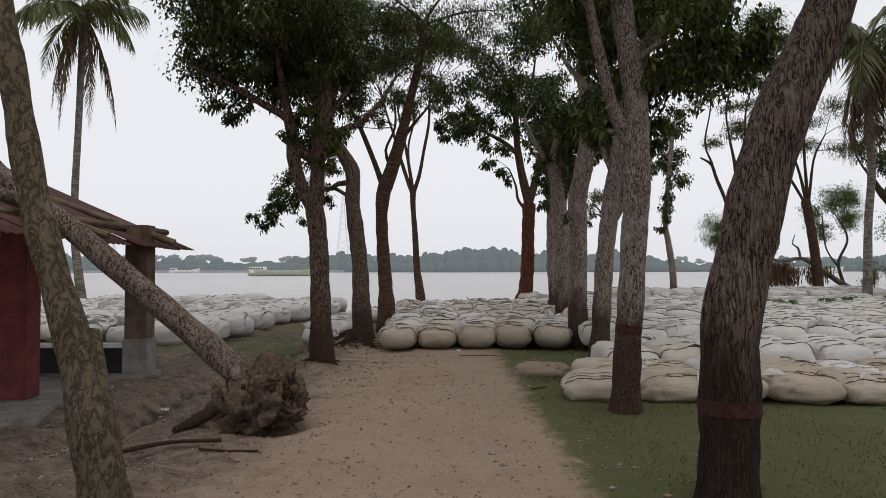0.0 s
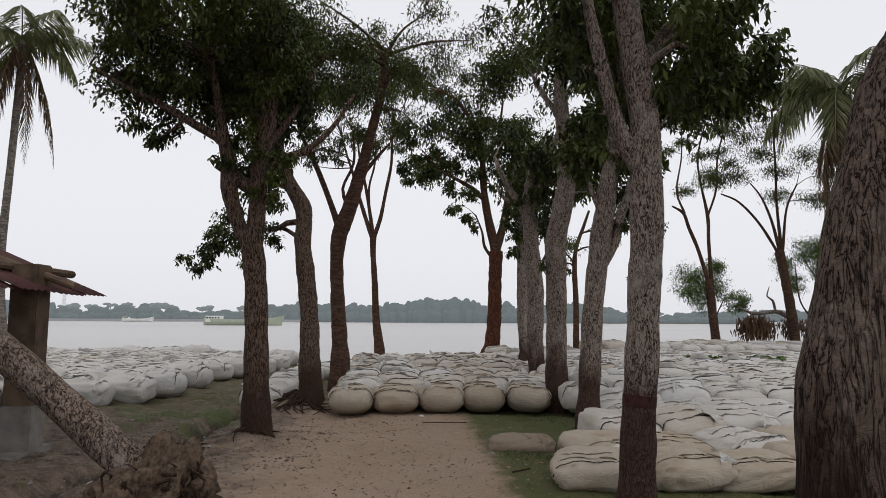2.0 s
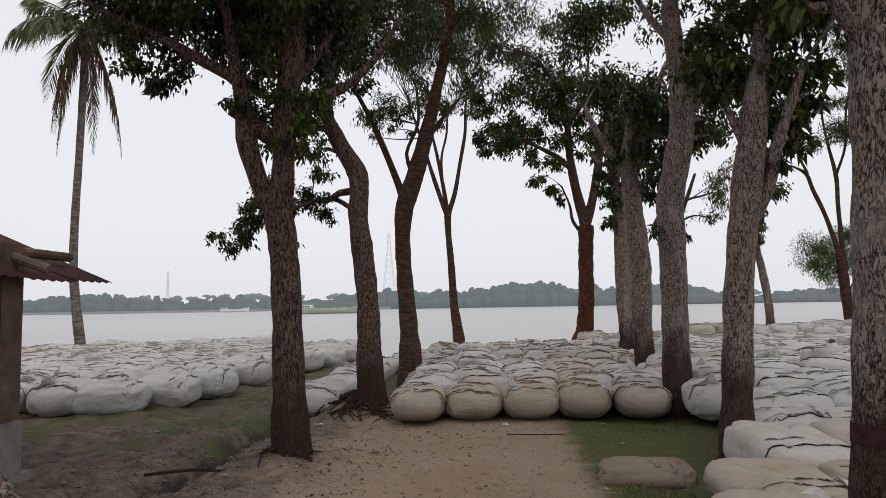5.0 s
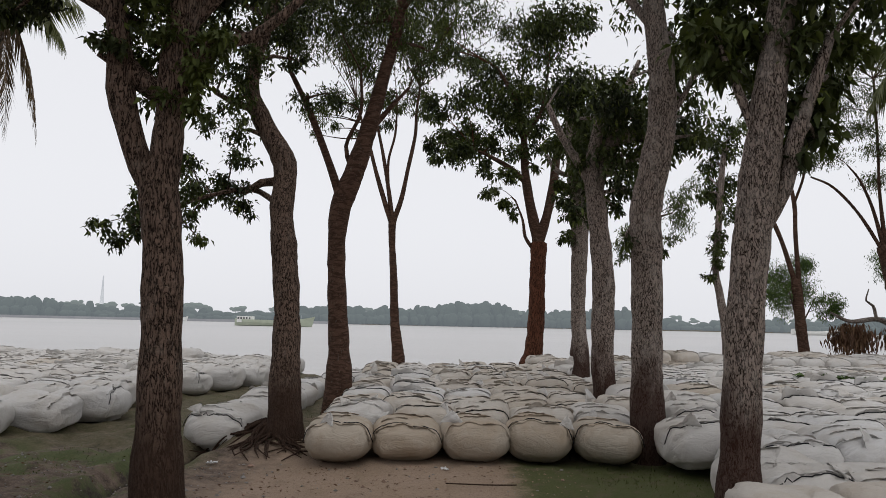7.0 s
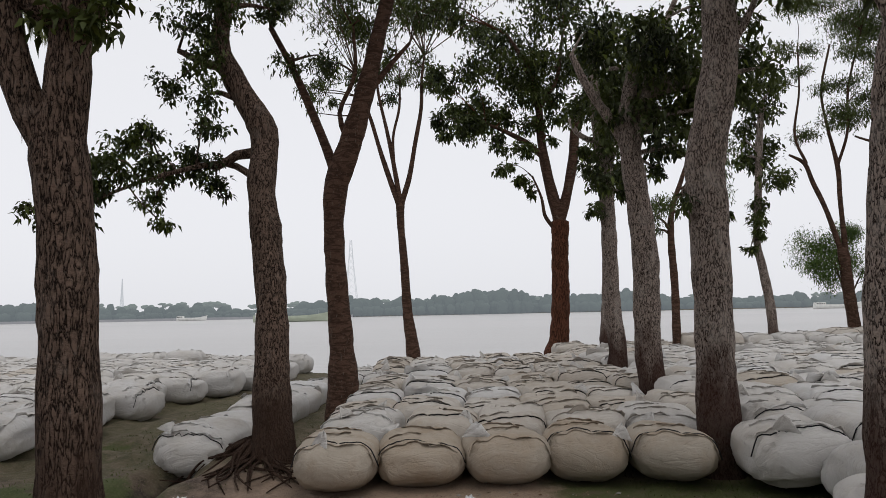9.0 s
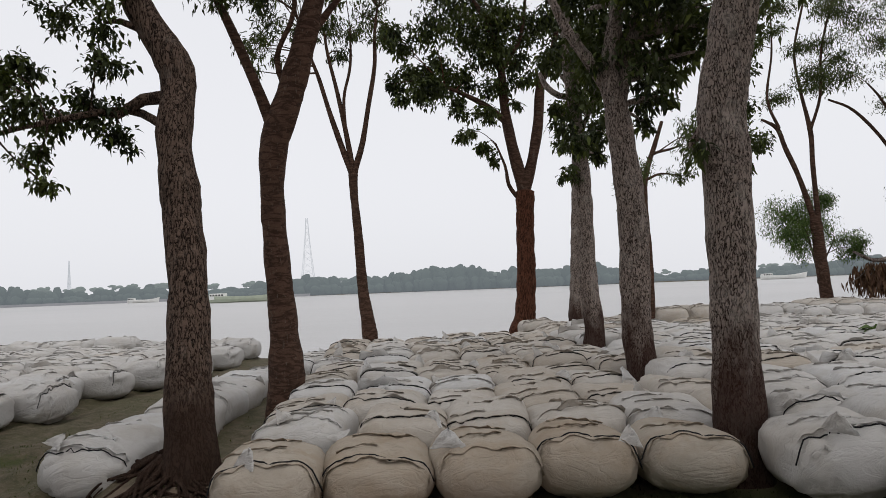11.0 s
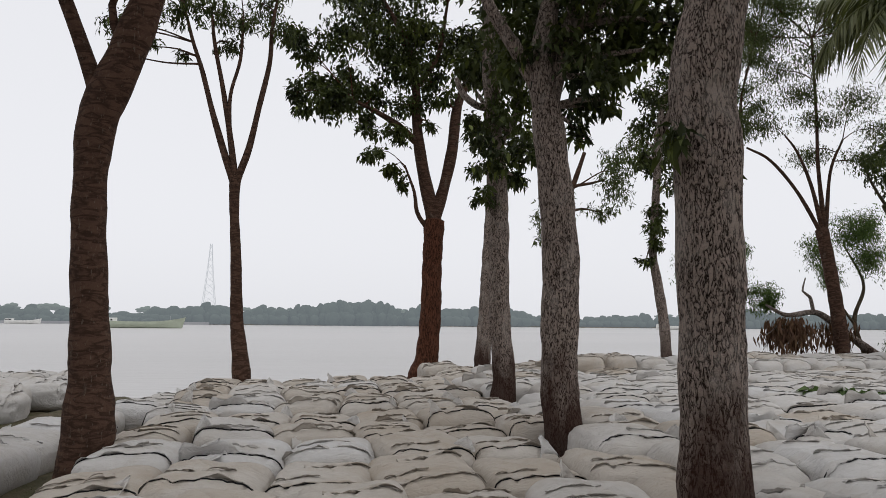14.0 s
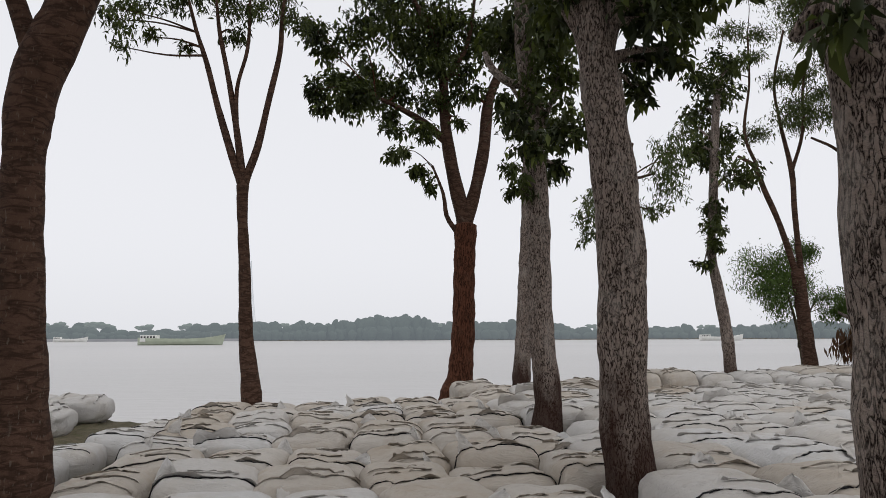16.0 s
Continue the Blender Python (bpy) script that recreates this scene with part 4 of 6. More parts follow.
rain_tree_a = tree("forked_tree", "smooth brown forked tree with pale lichen rings", "tree",
     [(-1.54, 16.16, 0.26, 0.231), (-1.56, 16.16, 1.06, 0.168), (-1.63, 16.16, 2.13, 0.142), (-1.65, 16.16, 2.85, 0.143), (-1.60, 16.16, 3.36, 0.172), (-1.39, 16.16, 3.98, 0.164), (-1.18, 16.16, 4.74, 0.136), (-0.97, 16.16, 5.60, 0.108), (-0.76, 16.16, 6.49, 0.099), (-0.64, 16.16, 7.49, 0.070)],
     [[(-1.60, 16.16, 3.36, 0.077), (-1.76, 16.16, 3.88, 0.067), (-2.05, 16.16, 4.62, 0.058), (-2.26, 16.16, 5.09, 0.049), (-2.51, 16.16, 5.58, 0.040)],
      [(-1.43, 16.16, 3.88, 0.048), (-1.56, 16.16, 4.35, 0.034), (-1.33, 16.16, 4.92, 0.029), (-1.35, 16.16, 5.60, 0.025)],
      [(-1.22, 16.16, 4.54, 0.049), (-0.87, 16.16, 5.03, 0.039), (-0.55, 16.16, 5.42, 0.025)]],
     [(-2.21, 16.16, 5.00, 0.249), (-1.95, 16.16, 5.39, 0.294), (-1.70, 16.16, 5.01, 0.170), (-2.30, 16.16, 5.97, 0.374), (-1.74, 16.16, 6.28, 0.419), (-1.26, 16.16, 5.70, 0.374), (-1.37, 16.16, 6.58, 0.442), (-0.80, 16.16, 6.29, 0.419), (-0.24, 16.16, 6.30, 0.374), (-0.41, 16.16, 5.62, 0.317), (-0.14, 16.16, 5.82, 0.260), (-0.87, 16.16, 5.31, 0.238), (-1.95, 16.16, 6.76, 0.442), (-2.51, 16.16, 6.55, 0.396), (-0.24, 16.16, 6.90, 0.396), (-1.40, 16.16, 7.38, 0.544), (-0.64, 16.16, 7.38, 0.555)],
     BARK_SMOOTH, LEAF_GREY, leaf=0.15, count=230, seed=3, upper=(-1.03, 16.21, 7.50, 2.264, 0.9, 14))
fork_tree = tree("slender_tree", "slender dark tree forking into thin upright limbs", "tree",
     [(-0.94, 22.50, 0.55, 0.158), (-1.05, 22.50, 1.50, 0.113), (-1.11, 22.50, 2.59, 0.095), (-1.18, 22.50, 3.52, 0.087), (-1.19, 22.50, 4.00, 0.106)],
     [[(-1.21, 22.50, 4.04, 0.077), (-1.37, 22.50, 4.47, 0.068), (-1.64, 22.50, 5.32, 0.054), (-1.86, 22.50, 6.10, 0.044), (-2.06, 22.50, 6.68, 0.035), (-2.23, 22.50, 7.28, 0.025)],
      [(-1.19, 22.50, 4.09, 0.063), (-1.32, 22.50, 4.95, 0.054), (-1.48, 22.50, 5.82, 0.044), (-1.65, 22.50, 6.61, 0.035), (-1.73, 22.50, 7.21, 0.025)],
      [(-1.15, 22.50, 4.09, 0.077), (-0.97, 22.50, 4.67, 0.064), (-0.82, 22.50, 5.47, 0.054), (-0.66, 22.50, 6.37, 0.045), (-0.64, 22.50, 7.09, 0.035), (-0.56, 22.50, 7.71, 0.025)],
      [(-1.31, 22.50, 4.85, 0.039), (-1.33, 22.50, 5.64, 0.034), (-1.17, 22.50, 6.34, 0.030), (-1.14, 22.50, 7.15, 0.020)]],
     [(-3.47, 22.50, 6.79, 0.271), (-3.02, 22.50, 6.72, 0.271), (-3.22, 22.50, 6.31, 0.140), (-2.73, 22.50, 6.45, 0.160), (-2.29, 22.50, 6.43, 0.120), (-2.22, 22.50, 6.97, 0.281), (-1.75, 22.50, 6.91, 0.281), (-1.38, 22.50, 6.73, 0.221), (-1.01, 22.50, 7.06, 0.261), (-0.44, 22.50, 7.00, 0.281), (-1.59, 22.50, 7.42, 0.381), (-0.84, 22.50, 7.58, 0.391), (-2.97, 22.50, 7.33, 0.371)],
     BARK_SMOOTH, LEAF_GREY, leaf=0.187, count=198, swell=1.15, seed=4, upper=(-1.13, 22.50, 9.39, 3.007, 0.9, 22))
red_trunk_tree = tree("broad_tree", "spreading tree with a red-brown trunk at the water", "tree",
     [(2.98, 26.38, 0.21, 0.434), (3.03, 26.38, 0.71, 0.290), (3.11, 26.38, 1.97, 0.247), (3.14, 26.38, 3.25, 0.237), (3.17, 26.38, 4.05, 0.259)],
     [[(3.16, 26.38, 4.12, 0.2), (3.38, 26.38, 4.80, 0.150), (3.61, 26.38, 5.86, 0.145), (3.77, 26.38, 7.10, 0.12), (4.16, 26.38, 8.07, 0.09), (4.4, 26.4, 9.2, 0.05)],
      [(3.12, 26.38, 4.2, 0.18), (2.87, 26.38, 5.37, 0.160), (2.72, 26.38, 6.41, 0.135), (2.65, 26.38, 7.61, 0.110), (2.35, 26.38, 8.80, 0.080), (1.77, 26.38, 9.80, 0.055)],
      [(2.78, 26.38, 5.96, 0.100), (2.22, 26.38, 6.44, 0.09), (1.65, 26.38, 6.77, 0.060), (1.09, 26.38, 7.02, 0.035)],
      [(2.97, 26.38, 3.89, 0.065), (2.73, 26.38, 4.25, 0.055), (2.65, 26.38, 4.76, 0.040), (2.4, 26.38, 5.4, 0.025)],
      [(2.66, 26.38, 7.4, 0.07), (3.2, 26.3, 8.3, 0.055), (3.4, 26.2, 9.6, 0.035)]],
     [(-0.26, 26.38, 7.10, 0.266), (-0.19, 26.38, 6.58, 0.174), (0.23, 26.38, 7.55, 0.379), (0.38, 26.38, 6.87, 0.348), (-0.03, 26.38, 8.21, 0.328), (0.90, 26.38, 6.90, 0.451), (1.43, 26.38, 6.39, 0.297), (1.02, 26.38, 7.73, 0.523), (1.55, 26.38, 7.35, 0.451), (2.07, 26.38, 8.08, 0.533), (1.53, 26.38, 8.60, 0.584), (0.74, 26.38, 8.69, 0.523), (-0.31, 26.38, 8.75, 0.389), (2.35, 26.38, 6.98, 0.389), (2.61, 26.38, 7.83, 0.461), (2.09, 26.38, 6.22, 0.297), (1.56, 26.38, 5.59, 0.246), (2.09, 26.38, 5.33, 0.246), (2.36, 26.38, 4.95, 0.164), (2.61, 26.38, 8.81, 0.594)] +
     [(3.29, 26.38, 8.72, 0.594), (3.15, 26.38, 7.72, 0.369), (3.29, 26.38, 7.17, 0.277), (3.01, 26.38, 6.47, 0.164), (3.99, 26.38, 8.78, 0.543), (1.79, 26.38, 9.76, 0.707), (2.88, 26.38, 9.99, 0.717)],
     BARK_RED, LEAF_MANGO, width=0.5, leaf=0.229, count=214, swell=1.15, limb_bark=BARK_SMOOTH, seed=5, upper=(2.72, 26.38, 10.82, 3.485, 1.0, 6))
grey_tree_a = tree("tall_tree", "tall straight tree with grey furrowed bark among sandbags", "tree",
     [(2.89, 19.13, 0.14, 0.215), (2.96, 19.13, 0.72, 0.165), (2.90, 19.13, 1.58, 0.151), (2.89, 19.13, 2.31, 0.146), (2.89, 19.13, 3.05, 0.140), (2.85, 19.13, 3.81, 0.126), (2.79, 19.13, 4.59, 0.111), (2.74, 19.13, 5.22, 0.105), (2.73, 19.13, 5.87, 0.089), (2.70, 19.13, 6.53, 0.065)],
     [[(2.79, 19.13, 4.59, 0.063), (2.56, 19.13, 4.65, 0.056), (2.36, 19.13, 4.80, 0.047), (2.25, 19.13, 5.04, 0.032)],
      [(2.85, 19.13, 3.97, 0.047), (3.10, 19.13, 4.45, 0.035), (3.23, 19.13, 5.01, 0.024)]],
     [(2.51, 19.13, 3.96, 0.201), (2.74, 19.13, 3.66, 0.173), (3.13, 19.13, 3.91, 0.240), (3.29, 19.13, 4.15, 0.211), (2.98, 19.13, 4.45, 0.259), (3.28, 19.13, 3.68, 0.153), (2.61, 19.13, 3.35, 0.144), (2.51, 19.13, 4.42, 0.144), (2.99, 19.13, 5.08, 0.307), (2.52, 19.13, 5.29, 0.307), (2.84, 19.13, 5.72, 0.336), (3.31, 19.13, 4.78, 0.221), (3.25, 19.13, 5.67, 0.345), (2.85, 19.13, 6.38, 0.412)],
     BARK_GREY, LEAF_MANGO, width=0.5, leaf=0.187, count=231, swell=1.3, seed=6)
grey_tree_b = tree("tall_tree", "tall slim grey tree near the water", "tree",
     [(3.96, 24.60, 0.33, 0.187), (4.04, 24.60, 1.52, 0.166), (4.10, 24.60, 2.64, 0.156), (4.16, 24.60, 3.56, 0.145), (4.21, 24.60, 4.62, 0.135), (4.25, 24.60, 5.83, 0.124), (4.32, 24.60, 7.18, 0.088)],
     [[(4.25, 24.60, 5.58, 0.062), (4.56, 24.60, 6.45, 0.043)],
      [(4.23, 24.60, 6.19, 0.062), (3.83, 24.60, 6.91, 0.037)]],
     [(3.82, 24.60, 4.96, 0.244), (4.00, 24.60, 5.82, 0.350), (4.62, 24.60, 5.96, 0.350), (4.48, 24.60, 4.87, 0.265), (4.33, 24.60, 7.31, 0.435), (3.78, 24.60, 7.03, 0.371)],
     BARK_GREY, LEAF_GREY, width=0.42, leaf=0.208, count=214, seed=7)
slim_tree = tree("slim_tree", "thin dark sapling with sparse feathery leaves", "tree",
     [(5.22, 22.82, 0.45, 0.099), (5.24, 22.82, 1.93, 0.090), (5.21, 22.82, 3.10, 0.082), (5.27, 22.82, 3.81, 0.067), (5.52, 22.82, 4.51, 0.052), (5.71, 22.82, 5.04, 0.036)],
     [[(5.23, 22.82, 3.20, 0.041), (5.08, 22.82, 3.50, 0.031), (4.88, 22.82, 3.65, 0.020)],
      [(5.47, 22.82, 4.31, 0.036), (5.90, 22.82, 4.43, 0.026), (6.23, 22.82, 4.54, 0.021)]],
     [(4.93, 22.82, 3.79, 0.247), (4.71, 22.82, 3.59, 0.164), (4.87, 22.82, 3.34, 0.129), (5.10, 22.82, 4.00, 0.188), (6.23, 22.82, 4.76, 0.235), (6.32, 22.82, 4.30, 0.247), (6.09, 22.82, 3.82, 0.164), (6.00, 22.82, 4.44, 0.211), (6.46, 22.82, 5.08, 0.164)],
     BARK_SMOOTH, LEAF_FINE, leaf=0.166, count=190, swell=1.7, seed=8)
grey_tree_c = tree("tall_tree", "tall tree with pale grey furrowed bark between sandbag piles", "tree",
     [(2.65, 15.89, 0.34, 0.201), (2.60, 15.89, 0.86, 0.175), (2.61, 15.89, 1.56, 0.174), (2.62, 15.89, 2.11, 0.168), (2.58, 15.89, 2.67, 0.160), (2.53, 15.89, 3.14, 0.151), (2.48, 15.89, 3.62, 0.139), (2.43, 15.89, 4.02, 0.124), (2.50, 15.89, 4.43, 0.101), (2.57, 15.89, 4.86, 0.076)],
     [[(2.50, 15.89, 3.60, 0.082), (2.26, 15.89, 4.06, 0.072), (1.97, 15.89, 4.55, 0.060), (1.75, 15.89, 5.1, 0.040)],
      [(2.55, 15.89, 3.75, 0.09), (2.72, 15.89, 4.4, 0.08), (2.9, 15.89, 5.1, 0.06), (3.2, 15.9, 5.8, 0.035)]],
     [(2.73, 15.89, 3.89, 0.212), (2.49, 15.89, 4.13, 0.212), (2.24, 15.89, 4.11, 0.193), (2.90, 15.89, 4.16, 0.212), (2.98, 15.89, 3.71, 0.164), (2.82, 15.89, 3.42, 0.125), (3.09, 15.89, 3.97, 0.145), (2.70, 15.89, 4.40, 0.280), (2.19, 15.89, 4.36, 0.241), (3.38, 15.89, 4.29, 0.193), (3.55, 15.89, 4.41, 0.193), (3.21, 15.89, 4.17, 0.193), (3.13, 15.89, 3.72, 0.125), (3.61, 15.89, 4.18, 0.173), (3.81, 15.89, 4.43, 0.183), (3.28, 15.89, 3.95, 0.135), (2.51, 15.89, 4.85, 0.357), (2.97, 15.89, 4.84, 0.308)],
     BARK_GREY, LEAF_MANGO, width=0.5, leaf=0.166, count=231, swell=1.3, seed=9, upper=(3.07, 15.79, 5.18, 1.253, 0.9, 11))
grey_tree_d = tree("tall_tree", "tall bowed tree with pale grey furrowed bark", "tree",
     [(2.43, 13.10, 0.03, 0.222), (2.43, 13.10, 0.92, 0.178), (2.44, 13.10, 1.64, 0.173), (2.44, 13.10, 2.43, 0.175), (2.43, 13.10, 2.84, 0.176), (2.54, 13.10, 3.39, 0.170), (2.64, 13.10, 3.94, 0.164), (2.65, 13.10, 4.58, 0.152), (2.59, 13.10, 5.08, 0.131), (2.56, 13.10, 5.67, 0.117), (2.64, 13.10, 6.41, 0.089)],
     [[(2.45, 13.10, 2.90, 0.042), (2.24, 13.10, 2.56, 0.025)],
      [(2.60, 13.10, 3.81, 0.050), (2.88, 13.10, 4.23, 0.036), (3.06, 13.10, 4.66, 0.025)],
      [(2.59, 13.10, 5.08, 0.065), (2.28, 13.10, 5.52, 0.051), (2.07, 13.10, 5.95, 0.029)]],
     [(2.22, 13.10, 2.48, 0.100), (2.60, 13.10, 2.47, 0.110), (2.50, 13.10, 2.29, 0.070), (2.95, 13.10, 4.31, 0.189), (3.13, 13.10, 4.78, 0.249), (2.99, 13.10, 5.16, 0.289), (3.03, 13.10, 4.02, 0.170), (3.21, 13.10, 4.45, 0.219), (3.34, 13.10, 4.96, 0.279), (3.04, 13.10, 3.78, 0.120), (2.89, 13.10, 4.66, 0.170), (2.57, 13.10, 6.18, 0.439), (2.07, 13.10, 6.03, 0.399), (3.05, 13.10, 5.90, 0.399)],
     BARK_GREY, LEAF_GREY, width=0.42, leaf=0.156, count=181, swell=1.2, seed=10, upper=(2.79, 12.80, 6.41, 1.596, 0.8, 12))
grey_tree_e = tree("tall_tree", "tall forked grey tree with dense hanging foliage", "tree",
     [(2.17, 10.18, 0.27, 0.152), (2.20, 10.18, 0.67, 0.136), (2.23, 10.18, 1.17, 0.133), (2.28, 10.18, 1.75, 0.128), (2.33, 10.18, 2.18, 0.129), (2.39, 10.18, 2.62, 0.138), (2.45, 10.18, 2.97, 0.132), (2.50, 10.18, 3.34, 0.119), (2.56, 10.18, 3.70, 0.111), (2.63, 10.18, 4.08, 0.099), (2.68, 10.18, 4.55, 0.068)],
     [[(2.41, 10.18, 2.23, 0.052), (2.57, 10.18, 2.54, 0.056), (2.64, 10.18, 2.89, 0.061), (2.77, 10.18, 3.30, 0.053), (2.89, 10.18, 3.67, 0.036)],
      [(2.42, 10.18, 2.84, 0.048), (2.26, 10.18, 3.28, 0.036), (2.14, 10.18, 3.61, 0.027)]],
     [(2.18, 10.18, 3.70, 0.234), (2.37, 10.18, 3.79, 0.245), (2.67, 10.18, 3.61, 0.245), (2.89, 10.18, 3.72, 0.225), (2.75, 10.18, 3.25, 0.183), (2.57, 10.18, 3.25, 0.143), (2.82, 10.18, 2.94, 0.153), (2.63, 10.18, 2.76, 0.112), (3.02, 10.18, 3.44, 0.163), (2.18, 10.18, 3.46, 0.112), (2.01, 10.18, 3.73, 0.163), (3.12, 10.18, 3.72, 0.143), (2.69, 10.18, 4.32, 0.316), (2.25, 10.18, 4.26, 0.265)],
     BARK_GREY, LEAF_MANGO, width=0.5, leaf=0.177, count=300, swell=1.2, seed=11, upper=(3.02, 9.98, 4.96, 1.530, 0.8, 20))
band_tree = tree("tall_tree", "tall grey tree with a red painted band", "tree",
     [(1.72, 6.99, 0.10, 0.152), (1.74, 6.99, 0.64, 0.134), (1.78, 6.99, 1.19, 0.131), (1.81, 6.99, 1.74, 0.132), (1.85, 6.99, 2.31, 0.139), (1.86, 6.99, 2.89, 0.130), (1.85, 6.99, 3.29, 0.126), (1.79, 6.99, 3.73, 0.122), (1.73, 6.99, 4.14, 0.118), (1.70, 6.99, 4.60, 0.109), (1.70, 6.99, 5.23, 0.084)],
     [[(1.72, 6.99, 2.94, 0.075), (1.58, 6.99, 3.28, 0.066), (1.46, 6.99, 3.77, 0.061), (1.37, 6.99, 4.17, 0.051), (1.33, 6.99, 4.58, 0.036)],
      [(1.78, 6.99, 3.69, 0.067), (2.07, 6.99, 4.00, 0.046), (2.33, 6.99, 4.21, 0.031)]],
     [(2.07, 6.99, 4.00, 0.235), (2.27, 6.99, 4.10, 0.235), (2.47, 6.99, 4.01, 0.206), (2.11, 6.99, 3.64, 0.186), (2.63, 6.99, 4.17, 0.186), (1.97, 6.99, 3.44, 0.098), (2.26, 6.99, 3.75, 0.157), (1.82, 6.99, 4.19, 0.235), (2.73, 6.99, 4.28, 0.147), (1.47, 6.99, 3.98, 0.186), (1.32, 6.99, 3.67, 0.166), (1.56, 6.99, 3.58, 0.127), (1.42, 6.99, 3.28, 0.108), (1.50, 6.99, 2.98, 0.098), (1.69, 6.99, 4.92, 0.362), (2.19, 6.99, 4.73, 0.362), (1.29, 6.99, 4.58, 0.313)],
     BARK_GREY, LEAF_GREY, width=0.42, leaf=0.156, count=230, seed=12, band=(0.76, 0.92), upper=(1.90, 6.99, 4.76, 1.469, 0.6, 9))
leaning_tree = tree("leaning_tree", "leaning tree with deep brown furrowed bark and red band", "tree",
     [(1.61, 4.19, 0.00, 0.195), (1.62, 4.19, 0.34, 0.183), (1.63, 4.19, 0.76, 0.184), (1.65, 4.19, 1.20, 0.179), (1.78, 4.19, 1.77, 0.174), (1.87, 4.19, 2.13, 0.170), (2.03, 4.19, 2.58, 0.167), (2.20, 4.19, 2.91, 0.157), (2.32, 4.19, 3.21, 0.145), (2.49, 4.19, 3.58, 0.135), (2.68, 4.19, 4.06, 0.116), (2.80, 4.19, 4.74, 0.085)],
     [[(2.49, 4.19, 3.58, 0.077), (2.35, 4.19, 4.06, 0.058), (2.21, 4.19, 4.51, 0.039)],
      [(2.64, 4.19, 3.98, 0.069), (2.95, 4.19, 4.44, 0.050), (3.17, 4.19, 4.81, 0.030)]],
     [(2.21, 4.19, 4.58, 0.421), (2.65, 4.19, 4.81, 0.463), (3.17, 4.19, 4.85, 0.421), (2.80, 4.19, 4.36, 0.305)],
     BARK_LEAN, LEAF_MANGO, width=0.5, leaf=0.166, count=412, seed=13, band=(0.58, 0.74))
ivy_tree = tree("ivy_tree", "thin tree wrapped in dark climbing leaves", "tree",
     [(7.82, 23.53, 0.43, 0.125), (7.78, 23.53, 1.48, 0.114), (7.66, 23.53, 2.35, 0.104), (7.55, 23.53, 3.13, 0.081), (7.65, 23.53, 4.26, 0.082), (7.75, 23.53, 5.43, 0.083), (7.89, 23.53, 6.63, 0.055)],
     [[(7.75, 23.53, 5.32, 0.030), (7.49, 23.53, 5.66, 0.018)]],
     [(7.40, 23.53, 3.58, 0.185), (7.65, 23.53, 3.92, 0.206), (7.56, 23.53, 3.25, 0.144), (7.36, 23.53, 2.90, 0.113), (7.74, 23.53, 4.50, 0.257), (7.73, 23.53, 5.08, 0.288), (7.91, 23.53, 5.55, 0.268), (7.69, 23.53, 6.01, 0.288), (8.02, 23.53, 6.40, 0.309), (7.66, 23.53, 6.61, 0.268), (7.93, 23.53, 6.87, 0.247), (7.35, 23.53, 5.17, 0.165)],
     BARK_GREY, LEAF_MANGO, width=0.5, leaf=0.187, count=230, swell=1.45, seed=14)
albizia_a = tree("feathery_tree", "thin forked tree with flat feathery foliage layers", "tree",
     [(11.21, 25.97, 0.64, 0.166), (11.12, 25.97, 1.79, 0.154), (11.03, 25.97, 3.03, 0.141)],
     [[(10.99, 25.97, 2.98, 0.079), (10.66, 25.97, 4.17, 0.069), (10.35, 25.97, 4.98, 0.064), (10.16, 25.97, 5.53, 0.054), (9.75, 25.97, 5.79, 0.032)],
      [(10.19, 25.97, 5.50, 0.043), (9.92, 25.97, 6.35, 0.038), (10.15, 25.97, 7.63, 0.027), (10.23, 25.97, 8.93, 0.022)],
      [(11.11, 25.97, 2.98, 0.079), (11.06, 25.97, 4.45, 0.064), (11.05, 25.97, 5.41, 0.065), (10.82, 25.97, 6.66, 0.038), (10.74, 25.97, 7.66, 0.033), (11.06, 25.97, 8.98, 0.028)],
      [(11.05, 25.97, 5.39, 0.043), (11.40, 25.97, 6.41, 0.038), (11.49, 25.97, 7.70, 0.033), (11.92, 25.97, 9.32, 0.023)]],
     [(10.68, 25.97, 6.66, 0.351), (10.22, 25.97, 6.36, 0.320), (11.73, 25.97, 6.84, 0.382), (10.99, 25.97, 6.95, 0.382), (11.50, 25.97, 7.84, 0.382), (10.59, 25.97, 7.65, 0.320), (11.92, 25.97, 7.42, 0.320), (10.18, 25.97, 8.20, 0.268), (11.25, 25.97, 8.56, 0.382), (11.86, 25.97, 8.58, 0.330), (10.53, 25.97, 8.95, 0.320), (9.73, 25.97, 7.89, 0.258), (9.64, 25.97, 8.89, 0.320), (11.33, 25.97, 9.59, 0.423), (12.23, 25.97, 9.50, 0.392)],
     BARK_SMOOTH, LEAF_FINE, leaf=0.156, count=330, flat=0.52, swell=1.2, seed=15, upper=(10.97, 25.97, 10.44, 2.269, 0.8, 7))
